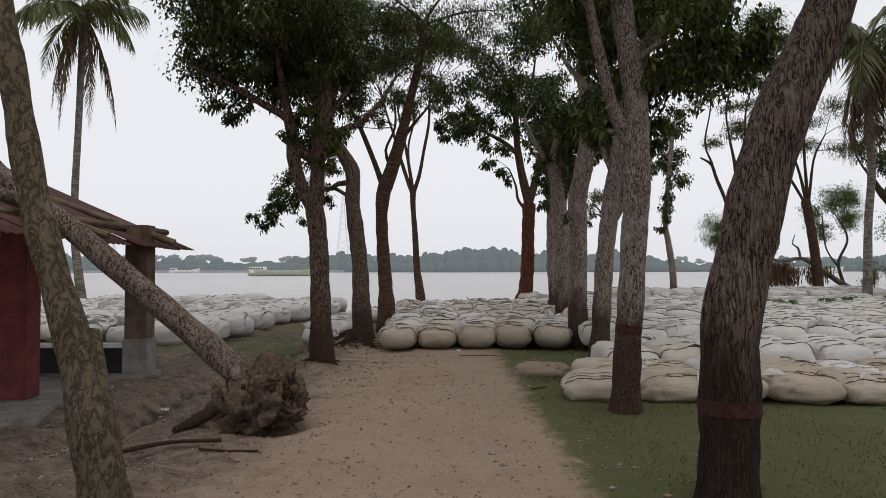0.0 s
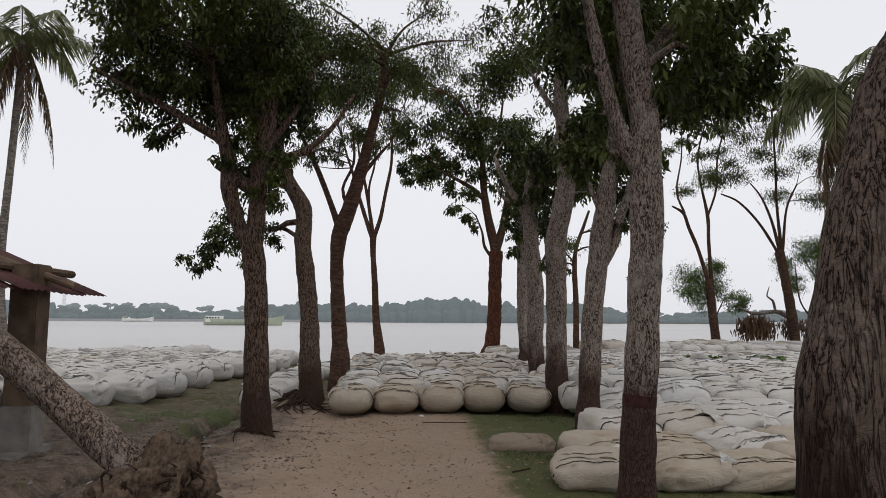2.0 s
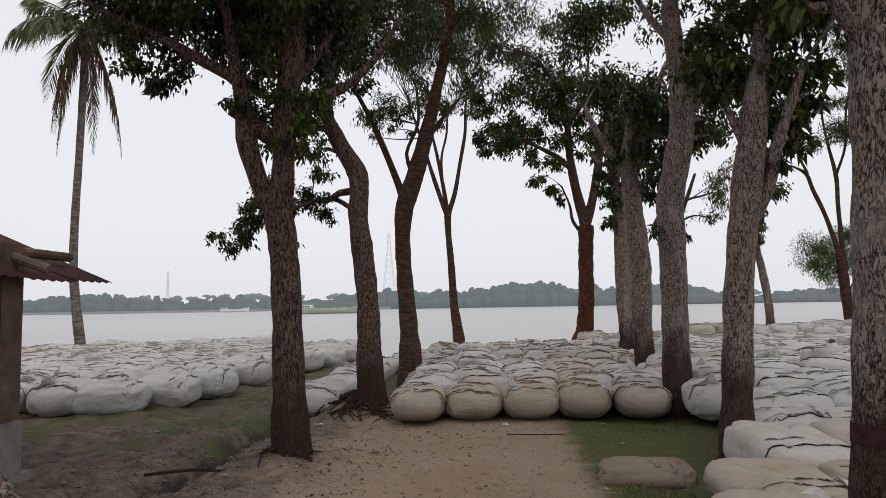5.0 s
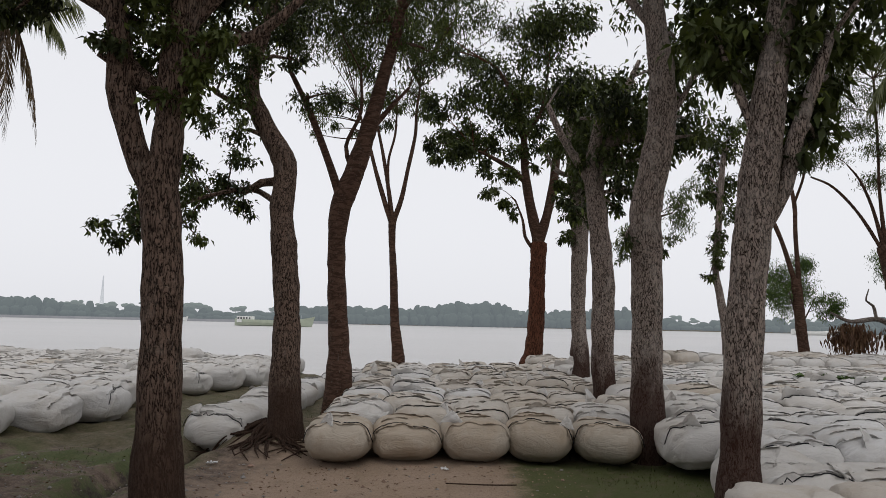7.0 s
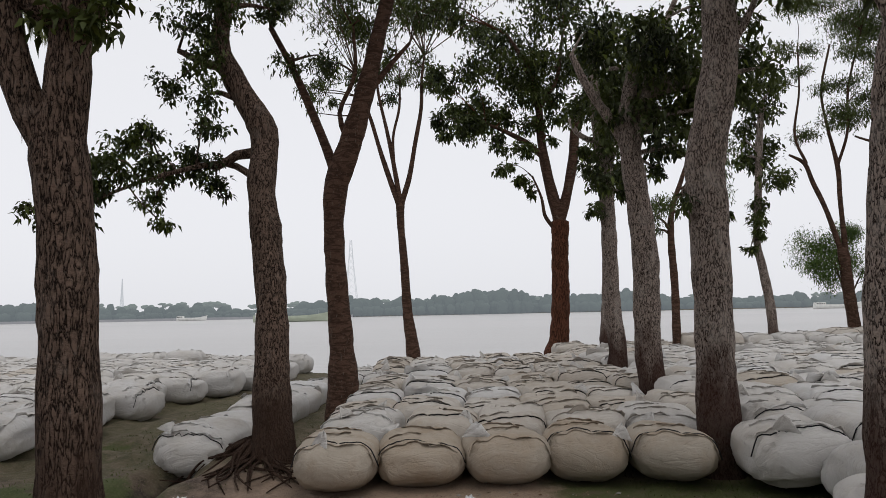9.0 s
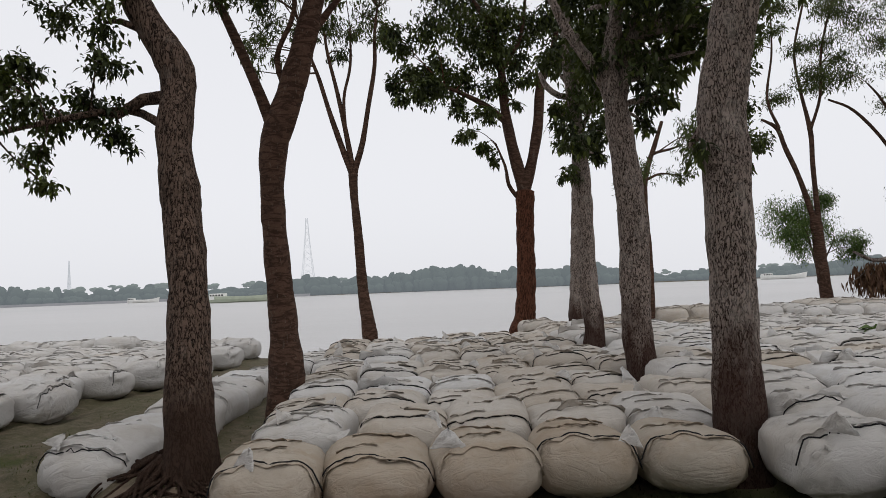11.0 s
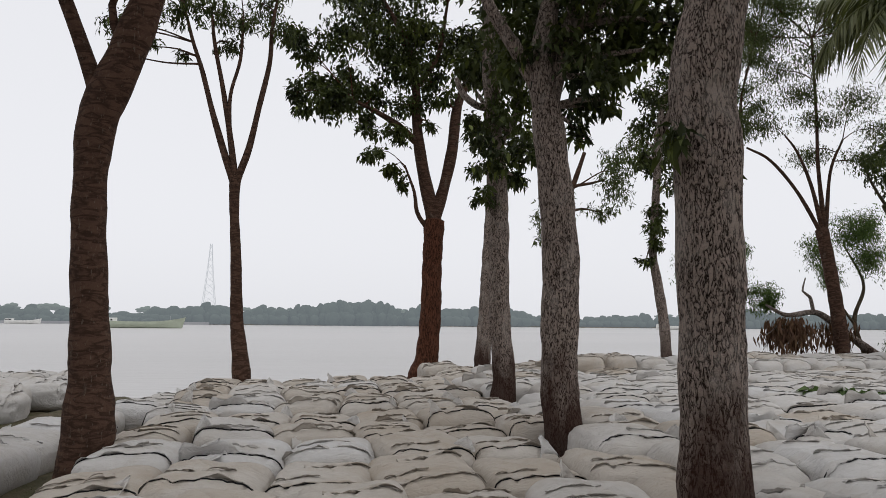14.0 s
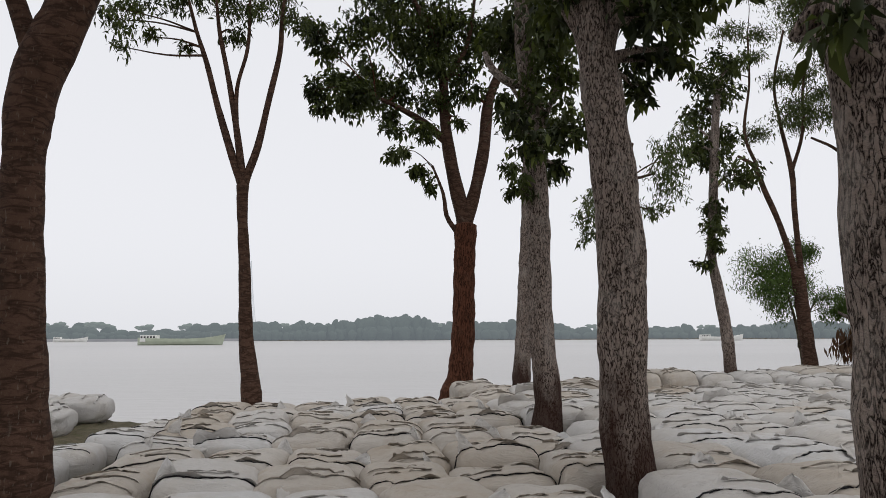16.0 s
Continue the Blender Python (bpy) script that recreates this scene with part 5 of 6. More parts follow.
albizia_b = tree("feathery_tree", "pale thin many-limbed tree with feathery foliage", "tree",
     [(14.10, 25.79, 0.62, 0.189), (14.01, 25.79, 1.72, 0.181), (13.80, 25.79, 3.25, 0.164), (13.65, 25.79, 4.10, 0.164)],
     [[(13.61, 25.79, 4.02, 0.061), (12.95, 25.79, 5.12, 0.047), (12.20, 25.79, 5.93, 0.040), (11.53, 25.79, 6.24, 0.026)],
      [(13.65, 25.79, 4.19, 0.068), (13.38, 25.79, 5.30, 0.048), (13.02, 25.79, 6.16, 0.034), (12.63, 25.79, 6.65, 0.020)],
      [(13.72, 25.79, 4.19, 0.068), (13.61, 25.79, 5.84, 0.048), (13.60, 25.79, 7.25, 0.042), (13.51, 25.79, 9.39, 0.035)],
      [(13.78, 25.79, 4.19, 0.055), (13.98, 25.79, 5.69, 0.042), (14.39, 25.79, 6.60, 0.028)]],
     [(12.25, 25.79, 6.97, 0.473), (12.90, 25.79, 7.72, 0.473), (13.69, 25.79, 7.08, 0.442), (14.28, 25.79, 6.41, 0.452), (12.54, 25.79, 8.39, 0.442), (13.59, 25.79, 8.86, 0.484), (14.09, 25.79, 10.19, 0.495), (12.22, 25.79, 9.96, 0.547), (13.06, 25.79, 10.42, 0.631), (14.79, 25.79, 7.71, 0.495), (15.11, 25.79, 6.10, 0.452), (15.85, 25.79, 7.06, 0.421)],
     BARK_SMOOTH, LEAF_FINE, leaf=0.156, count=330, flat=0.52, swell=1.2, seed=16, upper=(13.60, 25.79, 9.81, 2.315, 0.8, 7))
bank_tree = tree("bank_tree", "crooked dark tree behind the coconut palm", "tree",
     [(19.05, 27.30, 0.53, 0.250), (19.01, 27.30, 2.08, 0.210), (18.43, 27.30, 3.45, 0.168), (17.64, 27.30, 4.41, 0.145), (17.10, 27.30, 5.18, 0.104)],
     [[(17.64, 27.30, 4.41, 0.070), (17.95, 27.30, 5.21, 0.055), (18.13, 27.30, 6.01, 0.039)],
      [(17.32, 27.30, 4.89, 0.054), (16.66, 27.30, 5.75, 0.038), (16.25, 27.30, 6.50, 0.031)]],
     [(17.38, 27.30, 5.78, 0.539), (18.15, 27.30, 6.21, 0.466), (16.70, 27.30, 6.33, 0.456), (17.23, 27.30, 6.95, 0.456), (17.84, 27.30, 5.40, 0.415), (19.50, 27.30, 7.31, 0.518), (20.62, 27.30, 8.00, 0.529), (21.08, 27.30, 7.20, 0.404), (19.97, 27.30, 6.71, 0.394)],
     BARK_MOSS, LEAF_MANGO, width=0.5, leaf=0.208, count=198, swell=1.2, seed=17)
umbrella_tree = tree("umbrella_tree", "thin tree with wide flat layers of foliage", "tree",
     [(22.63, 28.30, 0.15, 0.228), (23.10, 28.30, 2.10, 0.185), (23.59, 28.30, 4.04, 0.165), (24.11, 28.30, 6.28, 0.131), (25.04, 28.30, 9.30, 0.098)],
     [[(23.36, 28.30, 4.04, 0.070), (21.87, 28.30, 3.90, 0.052), (20.48, 28.30, 3.67, 0.034)],
      [(23.59, 28.30, 4.04, 0.070), (24.75, 28.30, 3.85, 0.054), (26.62, 28.30, 4.11, 0.046)],
      [(24.11, 28.30, 6.28, 0.054), (22.39, 28.30, 6.41, 0.035)]],
     [(19.17, 28.30, 3.76, 0.569), (18.35, 28.30, 3.13, 0.476), (19.92, 28.30, 3.35, 0.486), (21.49, 28.30, 5.72, 0.776), (22.64, 28.30, 5.99, 0.745), (23.84, 28.30, 6.49, 0.807), (25.08, 28.30, 6.78, 0.869), (20.87, 28.30, 5.06, 0.590), (22.81, 28.30, 4.90, 0.559), (24.90, 28.30, 5.19, 0.621), (24.18, 28.30, 4.06, 0.517), (25.92, 28.30, 8.90, 0.548), (25.12, 28.30, 10.00, 0.538), (23.96, 28.30, 7.62, 0.383), (26.90, 28.30, 6.41, 0.993), (26.70, 28.30, 4.79, 0.983)],
     BARK_MOSS, LEAF_FINE, leaf=0.182, count=230, flat=0.5, swell=1.6, seed=18)
near_leaner = tree("leaning_tree", "mossy dark tree leaning over the path edge", "tree",
     [(-2.29, 4.10, 0.08, 0.155), (-2.37, 4.10, 0.55, 0.141), (-2.52, 4.15, 1.06, 0.112), (-2.68, 4.20, 1.49, 0.102), (-2.81, 4.25, 1.85, 0.097), (-2.94, 4.30, 2.31, 0.092), (-3.09, 4.35, 2.96, 0.083), (-3.27, 4.40, 3.70, 0.073), (-3.46, 4.45, 4.72, 0.058)],
     [[(-3.41, 4.45, 4.44, 0.049), (-3.09, 4.60, 5.09, 0.034), (-2.82, 4.70, 5.65, 0.019)], [(-2.23, 4.00, 0.10, 0.087), (-2.32, 4.02, 0.64, 0.078), (-2.47, 4.10, 1.10, 0.049)]],
     [(-3.56, 4.50, 5.27, 0.584), (-3.00, 4.60, 5.65, 0.584), (-3.92, 4.30, 5.27, 0.486)], BARK_MOSS, LEAF_MANGO, leaf=0.166, count=247, seed=19, lumps=0.09)



def palm(label, trunk, crown, seed, count=22, reach=3.0, dry_count=8):
    """Coconut palm: ringed stem, arching fronds with hanging leaflets, dry ones below."""
    rng = np.random.default_rng(seed)
    ob = thing("coconut_palm", trunk[0][:3], label, "palm tree")
    shift = np.array(trunk[0][:3])
    v, f = tube(spline([(trunk[0][0], trunk[0][1], trunk[0][2] - 0.3, trunk[0][3] * 1.3)] + list(trunk), 0.18), 12, 0.03, seed)
    part("trunk", solid("trunk", v - shift, f, BARK_PALM), ob)
    c = np.array(crown)
    for i in range(count):
        az = i * 2.399 + rng.uniform(-0.2, 0.2)
        dry = i >= count - dry_count
        lift = rng.uniform(-0.1, 0.95) if not dry else rng.uniform(-1.5, -0.95)
        L = reach * rng.uniform(0.85, 1.1) * (0.8 if dry else 1)
        out = np.array([math.cos(az), math.sin(az), 0])
        n = 16
        pts = []
        for k in range(n + 1):
            u = k / n
            rad = L * (u * math.cos(lift * 0.8) * (1 - 0.25 * u * u))
            zz = L * (math.sin(lift) * u - (0.5 + 0.25 * (1 if lift < 0.4 else 0)) * u * u)
            pts.append(c + out * rad + np.array([0, 0, zz]))
        pts = np.array(pts)
        line = np.column_stack([pts, np.linspace(0.035, 0.006, n + 1)])
        v, f = tube(line, 4, 0.0, seed)
        mat = LEAF_PALM_DRY if dry else LEAF_PALM
        fr = part("frond", solid("frond", v - shift, f, mat), ob, "dry brown frond" if dry else "")
        t = np.gradient(pts, axis=0)
        t /= np.linalg.norm(t, axis=1)[:, None]
        base, axis, size = [], [], []
        for k in np.linspace(2.0, n - 0.05, 60):
            j = int(k)
            p = pts[j] + (pts[min(j + 1, n)] - pts[j]) * (k - j)
            side = np.cross(t[j], [0, 0, 1.0])
            side /= np.linalg.norm(side) + 1e-6
            ln = L * 0.27 * math.sin(math.pi * min(0.97, 0.16 + 0.84 * k / n)) + 0.1
            for s in (-1, 1):
                a = side * s * rng.uniform(0.45, 0.9) + t[j] * 0.5 + np.array([0, 0, -0.55 - (0.5 if dry else 0)]) + rng.normal(0, 0.1, 3)
                base.append(p)
                axis.append(a / np.linalg.norm(a))
                size.append(ln * rng.uniform(0.8, 1.15))
        part("leaflets", leaves_mesh("leaflets", np.array(base) - shift, np.array(axis), np.array(size), 0.075, mat, 0.35, seed + i), fr)["kind"] = "stuff"
    return ob


palm("tall grey coconut palm with arching fronds beyond the shed", [(-14.5, 27.06, -0.04, 0.22), (-14.57, 27.06, 0.26, 0.185), (-14.89, 27.06, 2.65, 0.148), (-14.92, 27.06, 4.59, 0.139), (-14.81, 27.06, 7.36, 0.129), (-14.71, 27.06, 10.59, 0.135), (-14.73, 27.06, 11.9, 0.13)], (-14.73, 27.06, 12.0), 4, 21, 3.3, 6)
palm("coconut palm with drooping fronds at the edge of the sandbags", [(13.95, 22.70, 0.4, 0.2), (14.02, 22.70, 0.71, 0.155), (14.09, 22.70, 2.97, 0.128), (14.24, 22.70, 4.76, 0.126), (14.18, 22.70, 6.28, 0.135), (14.22, 22.70, 8.46, 0.15), (14.24, 22.7, 9.2, 0.14)], (14.24, 22.70, 9.3), 9, 30, 3.2, 11)



# the uprooted tree that fell against the shed
def fallen_tree():
    ob = thing("fallen_tree", (-1.97, 6.62, 0), "uprooted tree with earthy root ball, leaning on the shed roof", "fallen tree")
    shift = np.array([-1.75, 6.5, 0.0])
    line = spline([(-1.55, 6.5, 0.1, 0.160), (-1.95, 6.55, 0.42, 0.136), (-2.53, 6.6, 0.9, 0.124), (-3.15, 6.62, 1.42, 0.120), (-3.8, 6.65, 1.95, 0.116), (-4.3, 6.7, 2.25, 0.104)], 0.1)
    v, f = tube(line, 18, 0.05, 4)
    part("trunk", solid("trunk", v - shift, f, BARK_FALLEN), ob)
    for pts in ([(-4.2, 6.7, 2.2, 0.088), (-4.8, 6.75, 2.75, 0.072), (-5.5, 6.8, 3.3, 0.048)], [(-4.2, 6.7, 2.2, 0.080), (-4.9, 6.6, 2.42, 0.064), (-5.9, 6.5, 2.8, 0.040)]):
        v, f = tube(spline(pts, 0.12), 10, 0.05, 5)
        part("limb", solid("limb", v - shift, f, BARK_FALLEN), ob)
    # the torn root ball
    rng = np.random.default_rng(3)
    vs, fs = [], []
    rows, cols = 30, 48
    for i in range(rows + 1):
        th = math.pi * i / rows
        for k in range(cols):
            ph = 2 * math.pi * k / cols
            d = Vector((math.sin(th) * math.cos(ph), math.sin(th) * math.sin(ph), math.cos(th)))
            r = 1 + 0.4 * noise.noise(d * 2.3) + 0.26 * noise.noise(d * 6) + 0.2 * noise.noise(d * 13) + 0.1 * noise.noise(d * 30)
            vs.append((-0.06 + (0.44 - 0.16 * d.z) * r * d.x + 0.2 * d.z, -0.12 + 0.34 * r * d.y, 0.18 + 0.36 * r * d.z + 0.08 * max(0, d.z)))
    for i in range(rows):
        for k in range(cols):
            fs.append((i * cols + k, i * cols + (k + 1) % cols, (i + 1) * cols + (k + 1) % cols, (i + 1) * cols + k))
    part("root_ball", solid("root_ball", vs, fs, ROOT_EARTH), ob, "earth-caked torn root ball")
    for i in range(70):
        a, h = rng.uniform(-0.6, 2.6), rng.uniform(0.05, 0.5)
        s = np.array([-0.05 + 0.38 * math.cos(a), -0.12 - 0.3 * abs(math.sin(a)), h])
        e = s + np.array([rng.uniform(-0.08, 0.14), rng.uniform(-0.12, 0.03), rng.uniform(-0.22, 0.16)])
        v, f = tube(spline([(*s, 0.014), (*((s + e) / 2 + rng.normal(0, 0.04, 3)), 0.01), (*e, 0.003)], 0.08), 5, 0.0, i)
        part("root", solid("root", v, f, BARK_BROWN), ob)
    for pts in ([(-0.2, -0.2, 0.25, 0.07), (-0.5, -0.32, 0.1, 0.06), (-0.72, -0.4, 0.0, 0.035)], [(0.1, -0.3, 0.1, 0.05), (-0.1, -0.42, 0.03, 0.04), (-0.3, -0.5, -0.02, 0.02)]):
        v, f = tube(spline(pts, 0.06), 8, 0.08, 7)
        part("root", solid("root", v, f, BARK_BROWN), ob)
    return ob


fallen_tree()


def surface_roots(x, y, z, spread, count, seed, heading=(0, 6.28)):
    """Bare roots that run over the soil at a stem's foot."""
    rng = np.random.default_rng(seed)
    ob = thing("exposed_roots", (x, y, z), "bare tangled roots washed out at a tree foot", "roots")
    for i in range(count):
        a = rng.uniform(*heading)
        L = spread * rng.uniform(0.5, 1.1)
        pts = [(0.14 * math.cos(a), 0.14 * math.sin(a), 0.13, 0.026)]
        for k in (0.35, 0.7, 1.0):
            aa = a + rng.uniform(-0.35, 0.35)
            px, py = L * k * math.cos(aa), L * k * math.sin(aa)
            gz = float(ground_height(np.array(x + px), np.array(y + py))) - z
            pts.append((px, py, gz + rng.uniform(0.0, 0.06), 0.018 * (1.1 - k) + 0.004))
        v, f = tube(spline(pts, 0.07), 6, 0.1, i)
        part("root", solid("root", v, f, BARK_BROWN), ob)


surface_roots(-1.92, 13.5, 0.16, 0.9, 60, 2, (2.6, 5.6))
surface_roots(-2.02, 10.3, 0.05, 0.45, 9, 3)


# ---------------- the open shed ----------------
def shed():
    ob = thing("open_shed", (-5.6, 8.2, 0), "open shed with rusty red corrugated roof on square posts", "shed")
    sh = Vector((-5.6, 8.2, 0))

    def box_part(name, lo, hi, mat, label="", bevel=0.012):
        bm = bmesh.new()
        box(bm, Vector(lo) - sh, Vector(hi) - sh, bevel)
        return part(name, bm_mesh(name, bm, mat), ob, label)

    box_part("floor_slab", (-8.6, 5.0, -0.1), (-4.25, 9.75, 0.07), CEMENT, "worn grey cement floor")
    for x, y, m, w in ((-4.93, 7.5, POST_RED, 0.15), (-4.43, 9.4, POST_WOOD, 0.15), (-8.3, 9.4, POST_WOOD, 0.15), (-5.6, 4.95, POST_RED, 0.15), (-8.3, 5.2, POST_RED, 0.15)):
        post = box_part("post", (x - w, y - w, 0.07), (x + w, y + w, 2.12), m, "dull red painted post" if m is POST_RED else "dark stained post")
        if m is POST_WOOD:
            bm = bmesh.new()
            box(bm, Vector((x - w - 0.02, y - w - 0.02, 0.0)) - sh, Vector((x + w + 0.02, y + w + 0.02, 0.55)) - sh, 0.015)
            part("plinth", bm_mesh("plinth", bm, CEMENT), post, "bare cement foot")
    # the wall's black is the shade under the roof, put into its colour
    box_part("low_wall", (-8.15, 9.32, 0.07), (-4.6, 9.5, 0.42), SHADE_PANE_BLACK, "low wall with the shed's shade put in as black")
    box_part("coping", (-8.15, 9.28, 0.42), (-4.6, 9.54, 0.47), LIMEWASH, "whitewashed wall top")
    # corrugated sheets: the slope that falls towards the path, and the one behind the ridge
    rng = np.random.default_rng(6)
    for side in (0, 1):
        for s in range(8):
            y0, y1 = 4.6 + s * 0.78, 4.6 + (s + 1) * 0.78 + 0.05
            vs, fs = [], []
            nu, nv = 8, 33
            lift = rng.uniform(0, 0.015) + 0.006 * (s % 2)
            drop = rng.uniform(-0.06, 0.06)
            for i in range(nu + 1):
                for j in range(nv + 1):
                    y = y0 + (y1 - y0) * j / nv
                    e = -3.78 - 0.075 * (y - 4.6)
                    u = i / nu
                    if side == 0:
                        x = -7.45 + (e + drop + 7.45) * u
                    else:
                        x = -7.45 - 3.4 * u
                    z = 3.22 - (1.42 if side == 0 else 1.3) * u + 0.01 * math.sin(y * 2 * math.pi / 0.076 * 0.5) + lift - 0.03 * math.sin(u * 3) * math.sin(y * 2)
                    vs.append((x - sh.x, y - sh.y, z))
            w = nv + 1
            n0 = len(vs)
            vs += [(a, b, c - 0.004) for a, b, c in vs]
            for i in range(nu):
                for j in range(nv):
                    a = i * w + j
                    fs.append((a, a + w, a + w + 1, a + 1))
                    fs.append((n0 + a + 1, n0 + a + w + 1, n0 + a + w, n0 + a))
            for j in range(nv):
                a = nu * w + j
                fs.append((a, n0 + a, n0 + a + 1, a + 1))
            part("roof_sheet", solid("roof_sheet", vs, fs, ROOF), ob)
    for y in (5.2, 7.5, 9.4):
        bm = bmesh.new()
        for a, b in (((-3.95, y, 1.88), (-7.45, y, 3.12)), ((-7.45, y, 3.12), (-10.6, y, 1.95)), ((-4.6, y, 2.06), (-8.4, y, 2.06))):
            bar(bm, Vector(a) - sh, Vector(b) - sh, 0.045, 8)
        part("rafter", bm_mesh("rafter", bm, POST_WOOD), ob)
    for x, z in ((-4.6, 2.09), (-7.45, 3.14)):
        bm = bmesh.new()
        bar(bm, Vector((x, 4.7, z)) - sh, Vector((x, 10.7, z)) - sh, 0.05, 8)
        part("purlin", bm_mesh("purlin", bm, POST_WOOD), ob)


shed()


# ---------------- river craft and far masts ----------------
def cargo_boat(name, label, x, y, length, mat, seed):
    ob = thing(name, (x, y, WATER_Z), label, "boat")
    n = 24
    vs, fs = [], []
    sec = [(0.35, -0.4), (0.85, 0.3), (1.0, 1.2), (1.02, 2.2), (0.9, 2.2), (0.88, 1.7)]
    for i in range(n + 1):
        u = i / n * 2 - 1
        beam = 3.6 * (1 - abs(u) ** 3.2) ** 0.8 + 0.05
        sheer = 1.3 * max(0, u) ** 3 + 0.3 * max(0, -u) ** 2
        for s in (1, -1):
            for a, z in (sec if s == 1 else sec[::-1]):
                vs.append((u * length / 2 * (1 + 0.035 * z * max(0, u)), s * a * beam, z * 1.35 + 1.6 * sheer * (z > 0.3)))
    m = 12
    for i in range(n):
        for k in range(m - 1):
            fs.append((i * m + k, (i + 1) * m + k, (i + 1) * m + k + 1, i * m + k + 1))
        fs.append((i * m + m - 1, (i + 1) * m + m - 1, (i + 1) * m, i * m))
    fs += [tuple(range(m)), tuple(range(n * m + m - 1, n * m - 1, -1))]
    part("hull", solid("hull", vs, fs, mat, False), ob)
    bm = bmesh.new()
    box(bm, (-length * 0.46, -2.2, 1.6), (-length * 0.26, 2.2, 4.6), 0.1)
    cab = part("cabin", bm_mesh("cabin", bm, CABIN), ob, "white cabin")
    for k in range(5):
        bm = bmesh.new()
        x0 = -length * 0.45 + k * length * 0.036
        box(bm, (x0, -2.23, 3.3), (x0 + 0.8, -2.15, 4.1))
        part("window", bm_mesh("window", bm, SHADE_PANE_BLACK), cab)
    bm = bmesh.new()
    box(bm, (-length * 0.2, -2.0, 1.6), (length * 0.3, 2.0, 2.6), 0.2)
    part("hatch_cover", bm_mesh("hatch_cover", bm, mat), ob)
    bm = bmesh.new()
    bar(bm, (length * 0.36, 0, 2), (length * 0.36, 0, 5.5), 0.1)
    part("mast", bm_mesh("mast", bm, STEEL), ob)
    return ob


cargo_boat("cargo_boat", "long pale green cargo boat with a white cabin on the river", -80, 345, 38, HULL, 1)
cargo_boat("ferry", "small white vessel near the far bank", 286, 520, 36, CABIN, 2)
# boat shape added in place of small white structures on the far shore
cargo_boat("shore_structures", "low pale hull shape standing for small white structures on the far shore", -262, 690, 30, CABIN, 3)


def lattice_tower(name, label, x, y, height, foot):
    ob = thing(name, (x, y, 0.55), label, "pylon")
    top = foot * 0.1
    steps = 12

    def corner(k, s):
        u = 1 - (1 - s) ** 1.3
        w = foot * 0.85 * (1 - u) + top * u
        return (w * (1 if k in (0, 3) else -1), w * (1 if k < 2 else -1), height * s)

    for k in range(4):
        bm = bmesh.new()
        for i in range(steps):
            bar(bm, corner(k, i / steps), corner(k, (i + 1) / steps), 0.3, 4)
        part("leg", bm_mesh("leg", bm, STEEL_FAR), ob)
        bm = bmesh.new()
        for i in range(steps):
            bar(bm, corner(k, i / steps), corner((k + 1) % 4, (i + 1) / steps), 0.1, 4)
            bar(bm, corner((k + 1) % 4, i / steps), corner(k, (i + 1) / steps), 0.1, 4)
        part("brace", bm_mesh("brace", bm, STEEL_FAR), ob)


# far steel glows faintly as well, in place of haze
STEEL_FAR = far_hazed("far_steel", (0.3, 0.31, 0.33), (0.36, 0.38, 0.4))
lattice_tower("pylon", "hazy steel lattice pylon beyond the far bank", -125, 850, 93, 11)
lattice_tower("radio_mast", "slim hazy lattice mast beyond the far bank", -386, 800, 48, 2.6)


# ---------------- low plants, grass and litter ----------------
def shrub(label, clumps, stems, leaf_mat, leaf, width, count, seed, droop=0.4, name="shrub"):
    x, y, z = stems[0][0][:3]
    return tree(name, label, "shrub", stems[0], stems[1:], clumps, BARK_MOSS, leaf_mat, leaf, width, count, 1.0, droop, seed, sides=7, flare=0.0)


shrub("feathery bright green bush growing on the bank", [(10.66, 26.60, 3.09, 0.623), (11.82, 26.60, 3.00, 0.571), (11.25, 26.50, 2.41, 0.519), (10.37, 26.60, 2.60, 0.415), (12.21, 26.40, 2.42, 0.415), (11.52, 26.60, 3.49, 0.415), (12.60, 26.40, 2.13, 0.312)],
      [[(11.55, 26.70, 0.35, 0.052), (11.45, 26.70, 1.53, 0.042), (11.14, 26.60, 2.70, 0.021)], [(11.45, 26.70, 1.43, 0.031), (11.92, 26.60, 2.51, 0.016)]], LEAF_BRIGHT, 0.13, 0.3, 900, 61, 0.3)
shrub("bright green drooping bush behind the sandbags", [(15.05, 27.00, 4.28, 0.622), (15.63, 27.00, 3.60, 0.622), (14.77, 27.00, 3.70, 0.467), (16.00, 27.00, 4.28, 0.415), (15.35, 27.00, 3.02, 0.363)],
      [[(15.95, 27.00, 0.40, 0.073), (15.56, 27.00, 1.66, 0.062), (15.93, 27.00, 2.73, 0.041), (15.34, 27.00, 3.89, 0.021)], [(15.56, 27.00, 1.56, 0.041), (15.08, 27.00, 2.34, 0.031), (14.96, 27.00, 3.70, 0.016)]], LEAF_BRIGHT, 0.13, 0.3, 900, 62, 0.3)
shrub("small leafy bush at the foot of the trees", [(16.52, 26.30, 0.99, 0.415), (16.71, 26.30, 1.48, 0.364), (16.33, 26.30, 1.28, 0.312)], [[(16.53, 26.30, 0.31, 0.031), (16.52, 26.30, 1.08, 0.021)]], LEAF_FINE, 0.14, 0.3, 260, 63)
shrub("dense dark green bush on the bank", [(19.43, 26.60, 1.89, 0.830), (20.19, 26.60, 1.41, 0.830), (18.88, 26.60, 1.30, 0.623), (19.80, 26.60, 2.56, 0.623), (20.76, 26.60, 0.83, 0.623), (19.05, 26.60, 2.37, 0.467)], [[(19.46, 26.60, 0.24, 0.062), (19.53, 26.60, 1.79, 0.031)]], LEAF_MANGO, 0.2, 0.35, 700, 64)
